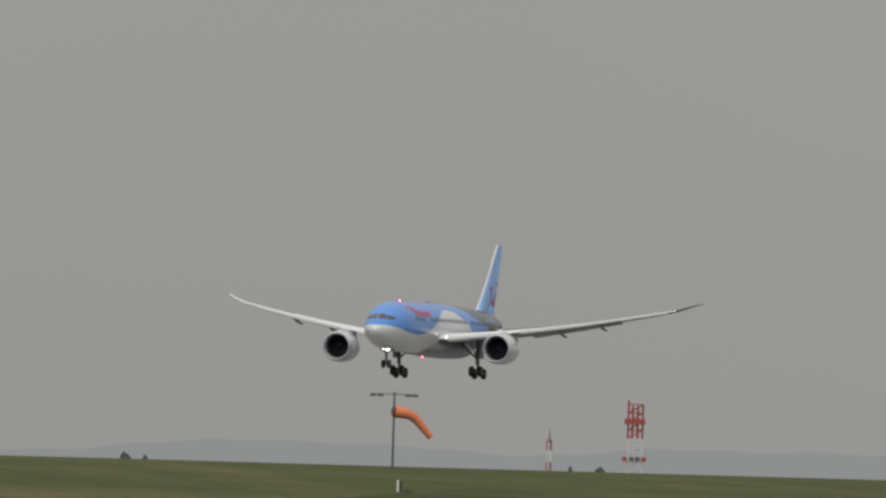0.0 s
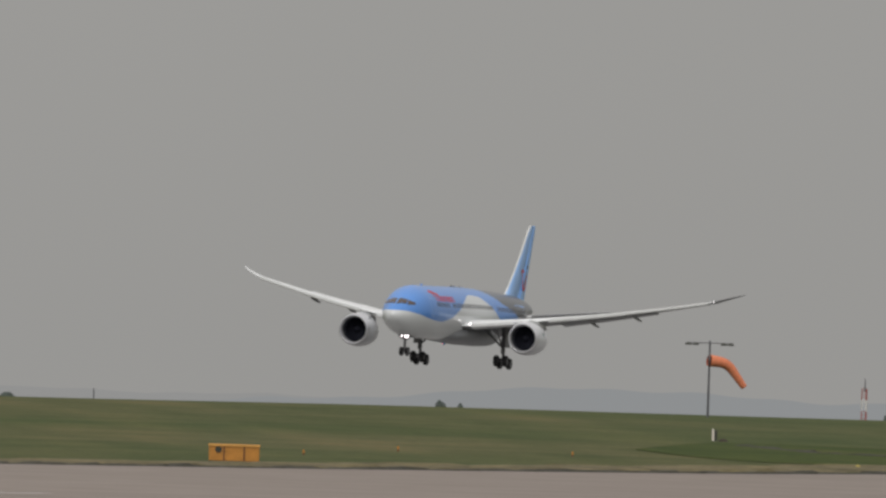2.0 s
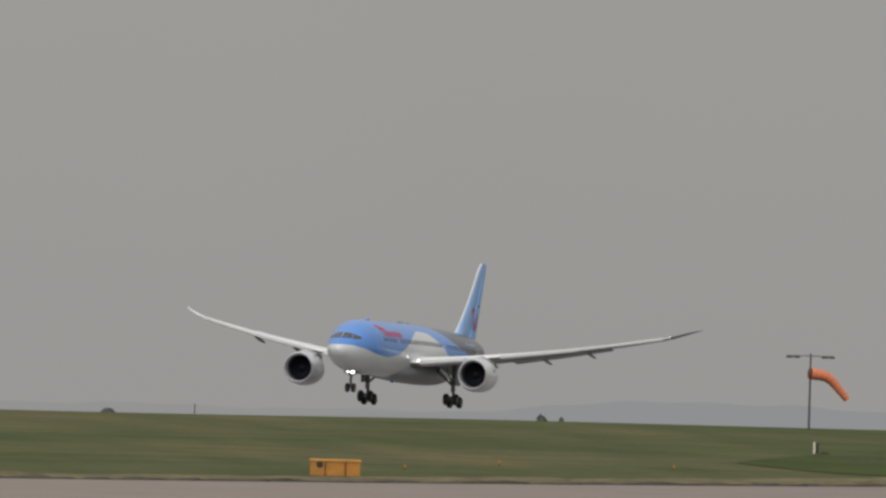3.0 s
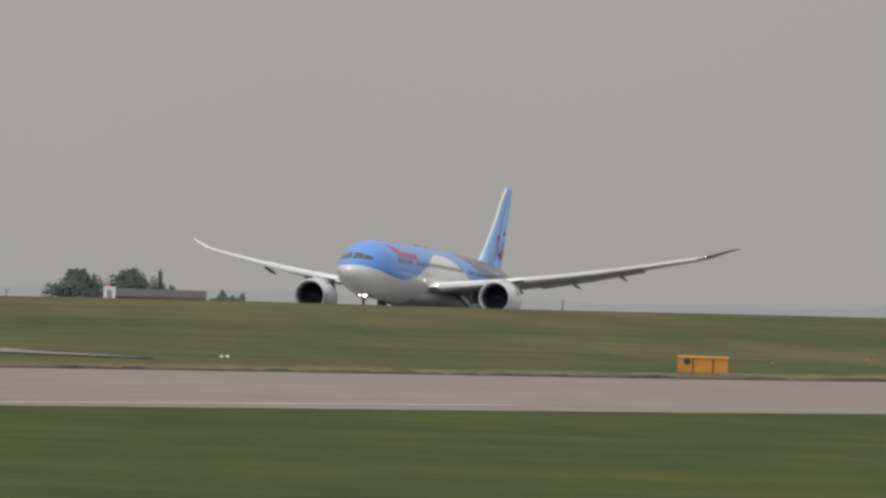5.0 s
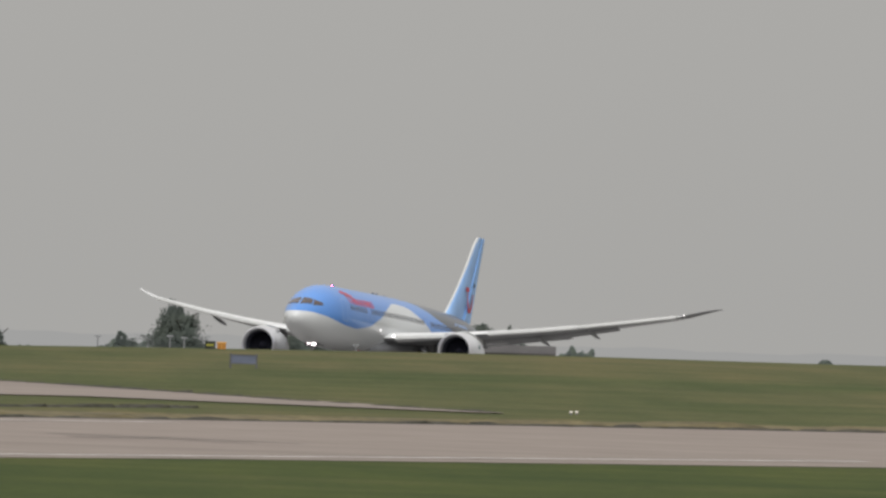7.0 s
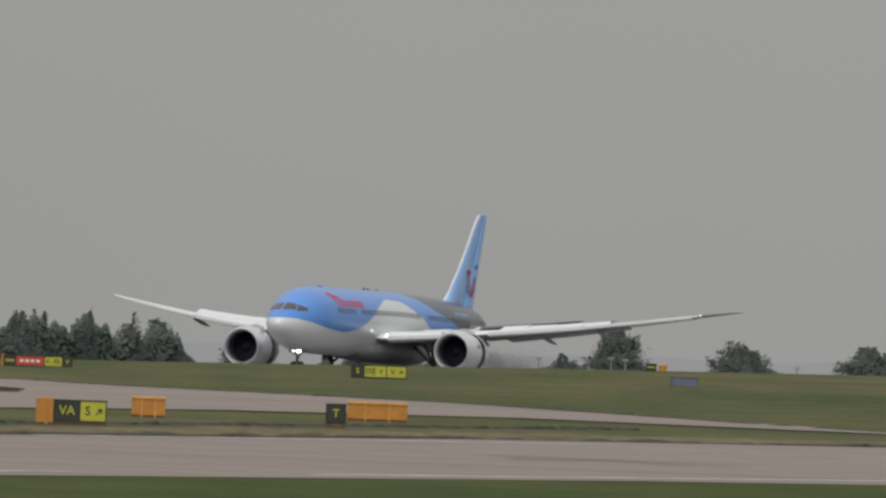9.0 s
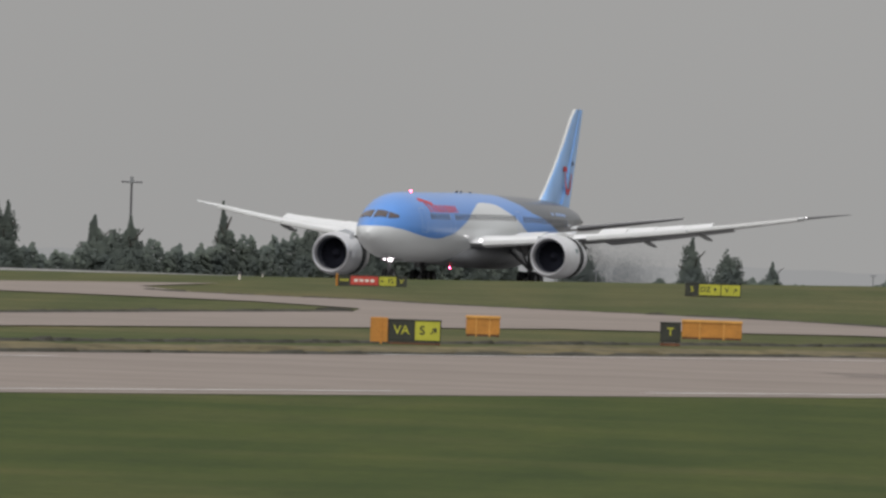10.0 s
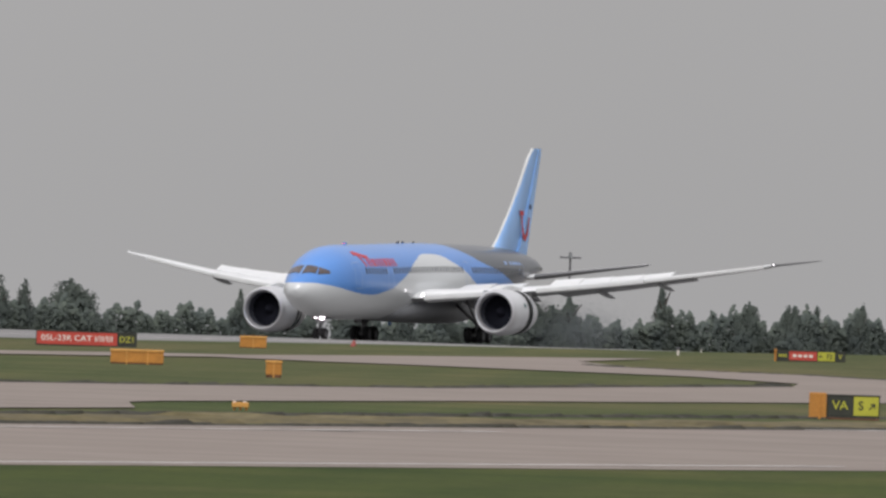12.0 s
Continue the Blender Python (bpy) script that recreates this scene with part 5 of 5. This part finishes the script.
def shed():
    d = 2500.0
    b = -2.207
    top = high((-2.206, -0.1708), d)
    m = thing("storage_shed", facing((b, d)), "long low shed with a weathered grey roof", "building")
    part("wall", shape("wall", *box(-7.6, 6.2, 0, 8, -0.2, top - 1.0, 0.02), BRICK), m)
    rings = [[(x, -0.3, top - 1.05), (x, 4, top), (x, 8.3, top - 1.05), (x, 8.3, top - 1.25), (x, -0.3, top - 1.25)] for x in (-7.9, 6.5)]
    part("roof", shape("roof", *loft(rings), CONCRETE), m)
    for x in (-4, -1.2, 1.6, 4.4):
        part("door", shape("door", *box(x - 0.9, x + 0.9, -0.05, 0.02, -0.1, top - 1.35, 0.01), POLE), m)


glide_mast()
thin_mast()
flood_mast()
for at, d in (((-3.484, -0.1620), 1700.0), ((-3.485, -0.1654), 1700.0), ((-3.485, -0.1724), 1700.0)):
    bare_mast(at[0], d, max(0.8, high(at, d)))
for at in ((-0.903, -0.1891), (-1.132, -0.1817), (-1.177, -0.1856), (-1.721, -0.1900), (-0.025, -0.2036)):
    tee_lamp(at[0], 1650.0, max(0.5, high(at, 1650.0)))
hut()
shed()

# ---- trees and hedges beyond the runway ----
def leaf_material(name, tone):
    m = Mat(name, tone, 0.9)
    info = m.n.new("ShaderNodeNewGeometry")
    a = m.ramp(info.outputs["Random Per Island"], [(0.0, tuple(0.9 * v for v in tone)), (0.55, tone), (1.0, (tone[0] * 1.1, tone[1] * 1.12, tone[2] * 1.04))])
    b = m.ramp(m.noise(0.25, 3), [(0.3, (0.86, 0.88, 0.92)), (0.7, (1.08, 1.08, 1.0))])
    m.paint(m.mix(1.0, a, b, "MULTIPLY"))
    m.b.inputs["Specular IOR Level"].default_value = 0.0
    return m.m


# Leaf tone paled and greyed: distance haze is painted into it.
LEAVES = leaf_material("hazed_foliage", (0.108, 0.125, 0.116))
BARK = Mat("bark", (0.05, 0.042, 0.035), 0.9).wear(2.0, 0.25).m
CLUMP = [(0, 0, 1), (0.95, 0.1, 0.1), (0.1, 0.95, -0.1), (-0.9, 0.2, 0.1), (-0.1, -0.95, 0), (0, 0, -0.9)]
CLUMP_FACES = [(0, 1, 2), (0, 2, 3), (0, 3, 4), (0, 4, 1), (5, 2, 1), (5, 3, 2), (5, 4, 3), (5, 1, 4)]


def clumps(points, rng):
    """Leaf clumps of uneven shape at the points (place, size)."""
    verts, faces = [], []
    for p, r in points:
        o = len(verts)
        turn = Euler((rng.uniform(0, 6), rng.uniform(0, 6), rng.uniform(0, 6))).to_matrix()
        verts += [Vector(p) + turn @ Vector([c * r * rng.uniform(0.6, 1.3) for c in v]) for v in CLUMP]
        faces += [tuple(i + o for i in f) for f in CLUMP_FACES]
    return verts, faces


def soft_normals(me, centre, rng):
    """Turns the leaves' normals outwards and up, as a crown of fine leaves scatters the light."""
    out = []
    for v in me.vertices:
        n = (v.co - centre).normalized() + Vector((rng.uniform(-0.15, 0.15), rng.uniform(-0.15, 0.15), 0.5 + rng.uniform(-0.15, 0.15)))
        out.append(n.normalized())
    me.normals_split_custom_set_from_vertices(out)


def crown_points(form, wide, tall, rng):
    """Places of leaf clumps in a crown with an uneven outline. form: round, cone, twin or low."""
    pts = []
    shift = rng.uniform(0, 50)
    count = int(300 + 140 * wide * tall)
    for _ in range(count):
        f = rng.random()
        a = rng.uniform(0, 2 * math.pi)
        if form == "cone":
            r, mid = 0.5 * (1 - f) ** 0.8 * (0.8 + 0.3 * math.sin(f * 26 + shift) ** 2), 0.0
        elif form == "twin":
            r = 0.5 * (1 - f**2.2) ** 0.6 if f < 0.62 else 0.2 * (1 - ((f - 0.62) / 0.38) ** 2) ** 0.5
            mid = 0.0 if f < 0.62 else (-0.1 if rng.random() < 0.55 else 0.11)
        elif form == "low":
            r, mid = 0.5 * (1 - f**3.2) ** 0.6, -0.06 * f
        else:
            r, mid = (0.5 * (0.8 + 0.2 * f / 0.4) if f < 0.4 else 0.5 * math.sqrt(max(0.02, 1 - ((f - 0.4) / 0.61) ** 2))), 0.06 * math.sin(shift + f * 3)
        lump = noise.noise(Vector((math.cos(a) * 1.6 + shift, math.sin(a) * 1.6, f * tall * 0.75)))
        r *= 1.0 + 0.62 * lump + 0.3 * noise.noise(Vector((math.cos(a) * 4 + shift, math.sin(a) * 4, f * tall * 2.2)))
        q = rng.random() ** 0.45
        edge = 0.42 - 0.25 * q
        z = tall * f * (0.89 + 0.36 * noise.noise(Vector((math.cos(a) * wide * r * 0.9, shift, math.sin(a) * 1.5))))
        pts.append((((mid + r * q * math.cos(a)) * wide, r * q * math.sin(a) * wide * 0.8, max(0.1, min(tall * 1.12, z))), rng.uniform(0.5, 1.25) * edge * 0.7 * min(1.0, 0.4 + 0.1 * wide)))
    return pts


def tree(bearing, d, wide, tall, form, seed, label):
    rng = random.Random(seed)
    t = thing("tree", facing((bearing, d)), label, "tree", "trees beyond the runway")
    bits = [tube((0, 0, -0.2), (0.05 * tall, 0, tall * 0.55), 0.035 * tall, 0.02 * tall, 8)]
    for k in range(6):
        a = k * 1.1 + rng.uniform(0, 0.6)
        z = tall * (0.2 + 0.1 * k)
        bits.append(tube((0.03 * tall, 0, z), (math.cos(a) * wide * 0.3, math.sin(a) * wide * 0.3, z + tall * 0.16), 0.014 * tall, 0.006 * tall, 6))
    part("trunk", shape("trunk", *join(*bits), BARK), t)
    crown = shape("crown", *clumps(crown_points(form, wide, tall, rng), rng), LEAVES)
    soft_normals(crown, Vector((0, 0, tall * 0.35)), rng)
    part("crown", crown, t)


def wood_far(bearing):
    return 900.0 / math.sin(radians(20.25 + bearing))


def hedge(stops, d0, seed, label):
    """A run of scrub along the field. stops: bearing and height above the ground."""
    rng = random.Random(seed)
    pts = []
    for (b0, h0), (b1, h1) in zip(stops, stops[1:]):
        n = int(abs(b1 - b0) / 360 * 2 * math.pi * d0 * 240) + 1
        for k in range(n):
            w = rng.random()
            b, h = b0 + (b1 - b0) * w, h0 + (h1 - h0) * w
            h *= 0.95 + 0.09 * math.sin(b * 31 + seed) + 0.07 * math.sin(b * 83) + 0.05 * math.sin(b * 190)
            p = spot((b, wood_far(b) + 14 + rng.uniform(-4, 4)))
            f = rng.random()
            pts.append(((p.x, p.y, p.z + max(0.1, h * f)), rng.uniform(0.2, 0.42)))
    v, f = clumps(pts, rng)
    ob = mesh_object("hedge", v, f, LEAVES)
    me = ob.data
    me.normals_split_custom_set_from_vertices([Vector((rng.uniform(-0.2, 0.2), -0.6 + rng.uniform(-0.2, 0.2), 0.7 + rng.uniform(-0.2, 0.2))).normalized() for _ in me.vertices])
    tagged(ob, label, "hedge", kind="stuff")


FOREST = [
    ((2.140, -0.1032), 2.217, 2.070, "round"), ((1.965, -0.1459), 1.998, 1.927, "low"),
    ((1.868, -0.0622), 1.938, 1.787, "twin"), ((1.552, -0.0842), 1.648, 1.483, "cone"),
    ((1.455, -0.0775), 1.537, 1.367, "cone"), ((1.500, -0.1309), 1.626, 1.376, "low"), ((1.167, -0.0217), 1.211, 1.114, "cone"),
    ((0.024, -0.1443), 0.099, -0.067, "low"), ((-0.331, -0.0935), -0.251, -0.409, "cone"),
    ((-0.456, -0.1396), -0.394, -0.513, "round"), ((-0.582, -0.1463), -0.527, -0.641, "cone"),
    ((-1.123, -0.0691), -1.074, -1.251, "low"), ((-1.530, -0.1223), -1.450, -1.671, "low"), ((-0.984, -0.1865), -0.913, -1.063, "low"),
    ((-1.989, -0.1205), -1.859, -2.053, "low"), ((-2.114, -0.1165), -2.028, -2.221, "low"), ((-2.208, -0.1242), -2.171, -2.239, "round"),
    ((3.231, -0.1123), 3.325, 3.214, "round"), ((3.186, -0.1162), 3.222, 3.143, "round"), ((3.022, -0.0966), 3.114, 2.914, "round"),
    ((2.498, -0.1280), 2.542, 2.445, "round"), ((0.894, -0.1156), 0.962, 0.834, "round"), ((0.679, -0.1212), 0.705, 0.623, "low"),
    ((0.532, -0.1110), 0.569, 0.488, "round"), ((0.736, -0.1160), 0.805, 0.662, "low"), ((0.536, -0.1059), 0.573, 0.498, "round"),
    ((0.392, -0.1156), 0.439, 0.337, "round"), ((0.320, -0.1150), 0.367, 0.224, "low"),
]
for k_, (top_, left_, right_, form_) in enumerate(FOREST):
    mid_ = (left_ + right_) / 2
    d_ = wood_far(mid_) + 6 * (k_ % 4)
    wide_ = abs(left_ - right_) / 57.3 * d_ * (1.12 if form_ == "low" else 1.05)
    word_ = {"round": "dark broadleaf tree with an uneven crown", "cone": "dark conifer with a ragged pointed top", "twin": "tall dark tree with two tops", "low": "broad low dark tree spreading like a bush"}[form_]
    tree(mid_, d_, wide_, high((mid_, top_[1]), d_), form_, 40 + k_, word_ + " beyond the runway")
for k_, (at_, w_, d_) in enumerate((((-4.583, -0.1679), 0.8, 1420.0), ((-4.648, -0.1802), 0.4, 1420.0), ((-6.093, -0.1764), 0.7, 1460.0), ((-5.995, -0.1725), 0.3, 1460.0), ((-3.213, -0.1850), 1.2, 1440.0), ((-3.209, -0.1850), 1.4, 1440.0), ((-0.228, -0.2168), 1.2, 1400.0))):
    tree(at_[0], d_, w_, max(0.5, high(at_, d_)), "low", 90 + k_, "small dark bush behind the grass crest")


def lie(rows):
    return [(at[0], max(0.5, high(at, wood_far(at[0]) + 14))) for at in rows]


for rows_, s_ in (([(3.364, -0.1702), (3.149, -0.1544), (2.925, -0.1740), (2.719, -0.1674), (2.486, -0.1688), (2.253, -0.1720)], 1), ([(2.200, -0.1982), (1.932, -0.1860), (1.753, -0.1838), (1.645, -0.1947)], 2),
                  ([(1.645, -0.1893), (1.377, -0.1628), (1.323, -0.1843), (1.198, -0.1749), (1.018, -0.1817)], 3), ([(1.322, -0.1760), (1.126, -0.1285), (1.001, -0.1262), (0.875, -0.1347), (0.714, -0.1402), (0.571, -0.1248), (0.449, -0.1424)], 4),
                  ([(0.807, -0.1308), (0.592, -0.1239), (0.448, -0.1550), (0.251, -0.1522), (0.186, -0.2217)], 5), ([(-0.466, -0.2161), (-0.681, -0.2199), (-0.726, -0.2435)], 6), ([(-0.895, -0.2094), (-1.056, -0.2024)], 7),
                  ([(-2.220, -0.1740), (-2.367, -0.1835), (-2.475, -0.1872)], 8)):
    low_ = lie(rows_)
    hedge(low_, wood_far((low_[0][0] + low_[-1][0]) / 2) + 14, s_, "dark tangled hedge and scrub beyond the runway")


# ---- far hills, as glowing sheets with the haze in their colour ----
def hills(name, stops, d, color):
    # No lit surface: the glow alone gives the hazy tone.
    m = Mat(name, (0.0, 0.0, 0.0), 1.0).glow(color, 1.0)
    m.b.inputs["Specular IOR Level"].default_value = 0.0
    verts, faces = [], []
    n = 160
    for k in range(n + 1):
        b = stops[0][0] + (stops[-1][0] - stops[0][0]) * k / n
        e = curve(sorted(stops), b) + 0.004 * math.sin(b * 9) + 0.003 * math.sin(b * 23)
        x, y = -d * math.sin(radians(b)), d * math.cos(radians(b))
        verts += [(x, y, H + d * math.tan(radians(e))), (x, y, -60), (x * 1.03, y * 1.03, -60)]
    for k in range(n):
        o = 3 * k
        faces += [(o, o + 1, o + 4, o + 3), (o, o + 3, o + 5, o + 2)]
    tagged(mesh_object(name, verts, faces, m.m), "glowing blue-grey ridge backdrop with haze painted into its colour", "hills", kind="structure")


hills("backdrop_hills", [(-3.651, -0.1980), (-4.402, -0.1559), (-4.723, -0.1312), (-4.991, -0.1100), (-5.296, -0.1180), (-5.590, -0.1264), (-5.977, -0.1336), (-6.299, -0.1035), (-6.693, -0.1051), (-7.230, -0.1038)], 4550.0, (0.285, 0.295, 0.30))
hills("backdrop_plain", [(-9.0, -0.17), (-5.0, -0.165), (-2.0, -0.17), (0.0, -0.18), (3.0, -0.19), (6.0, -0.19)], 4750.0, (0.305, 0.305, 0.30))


airliner, wings, sleeves, bogies, nose_strut, beacons = build_airliner()
FLIGHT = [(0.0, 2098.9, 9.74, -1.03, 1.36), (0.5, 2066.7, 8.57, -0.86, 0.96), (1.0, 2033.9, 7.09, -0.57, 0.74), (1.5, 2002.7, 5.56, -0.47, 0.9), (2.0, 1968.9, 4.0, -0.53, 1.45), (2.5, 1937.8, 2.56, -0.4, 1.93), (2.7, 1925.6, 1.82, -0.4, 2.12), (4.5, 1811.5, -2.52, -0.17, 2.86), (5.0, 1778.4, -3.39, -0.2, 3.36), (5.5, 1748.1, -4.0, -0.25, 3.95), (6.0, 1714.7, -4.46, -0.12, 4.6), (6.5, 1683.9, -4.32, -0.14, 4.8), (7.0, 1650.7, -3.97, -0.13, 4.2), (7.2, 1638.0, -3.67, -0.3, 3.77), (8.8, 1536.5, -2.92, 0.41, 1.97), (9.0, 1524.1, -2.75, 0.6, 1.78), (9.5, 1494.2, -2.42, 1.07, 1.32), (10.0, 1463.0, -2.02, 1.48, 0.92), (10.5, 1434.8, -1.57, 1.73, 0.69), (11.0, 1405.2, -1.46, 1.98, 0.67), (11.5, 1378.0, -1.18, 1.88, 0.23), (12, 1349.8, -1.29, 1.65, 0.05)]
BANK = [(0.0, 0.73), (1.0, 0.36), (1.5, -0.77), (2.5, -1.17), (4.5, 1.13), (5.5, 0.89), (7.0, 0.11), (8.8, 0.69), (9.5, 0.9), (10.5, 0.96), (12, 1.03)]
# upward flex of the port and starboard wings and of their raked tips, in degrees
FLEX = [(0, 2.39, 3.2, 4.3), (1, 2.55, 3.27, 4.5), (1.5, 2.9, 3.43, 4.6), (2.5, 2.72, 3.56, 4.8), (4.5, 2.88, 3.75, 5.3), (5.5, 2.76, 3.77, 6.5), (7, 2.28, 2.81, 3.7), (8.8, 0.03, 0.71, -3.0), (9.5, -0.54, 0.39, -4.5), (10.5, -0.82, -0.1, -5.5), (12, -0.43, -0.2, -5.2)]


def motions():
    """The landing: descent, touchdown, spoilers and reversers out, roll-out."""
    rows = []
    for t, u, z, head, nose_up in FLIGHT:
        p = ALONG * u + ACROSS * RUNWAY
        rows.append((t, pose(p.x, p.y, z, curve(BANK, t), -nose_up, math.degrees(PHI) + head + 180)))
    walk(airliner, rows)
    for k, piece in enumerate(sock_pieces):
        walk(piece, sock_rows(k))
    for (wing, home, spoilers, tip, joint), side in zip(wings, (1, -1)):
        walk(wing, [(t, home @ pose(0, 0, 0, side * (a if side > 0 else b))) for t, a, b, c in FLEX])
        walk(tip, [(t, joint @ pose(0, 0, 0, side * c)) for t, a, b, c in FLEX])
        for k, (flap, rest, hinge) in enumerate(spoilers):
            full = 10 if k < 2 else (19 if side > 0 else 21)
            walk(flap, [(t, rest @ Matrix.Rotation(radians(a * full), 4, hinge)) for t, a in ((0, 0), (7.0, 0), (7.6, 0.1), (8.5, 0.9), (12, 1.0))])
    for sleeve in sleeves:
        walk(sleeve, [(t, pose(-a, 0, 0)) for t, a in ((0, 0), (7.0, 0), (8.6, 0.95), (12, 1.0))])
    spread = [(0, 0.0), (8.0, 0.0), (8.8, 0.5), (9.5, 0.8), (10.5, 1.0), (12, 0.9)]
    rows = []
    for t, u, z, head, nose_up in FLIGHT:
        at = min(u + 5, 1552)
        p = ALONG * at + ACROSS * (RUNWAY - 9)
        rows.append((t, pose(p.x, p.y, runway_height(at), 0, 0, math.degrees(PHI))))
    walk(spray, rows)
    for piece, low, full, spin in haze_pieces:
        walk(piece, [(t, Matrix.Translation(Vector(low).lerp(Vector(full), w)) @ pose(0, 0, 0, spin * t, 0, spin * t * 0.7)) for t, w in spread])
    for rotor, turn in beacons:
        side = 1 if turn == 0 else -1
        walk(rotor, [(0.286 * k, pose(0, 0, 0, 0, 0, side * (32 + 72 * k))) for k in range(43)])
    for leg in bogies:
        walk(leg, [(t, pose(0, 0, a, 0, b)) for t, a, b in ((0, 0, -10), (4.4, 0, -10), (5.6, 0.35, -2), (6.6, 0.85, 0), (9.5, 0.85, 0), (12, 0.8, 0))])
    walk(nose_strut, [(t, pose(0, 0, a)) for t, a in ((0, 0.34), (7.5, 0.34), (9.5, 0.74), (12, 0.8))])


motions()
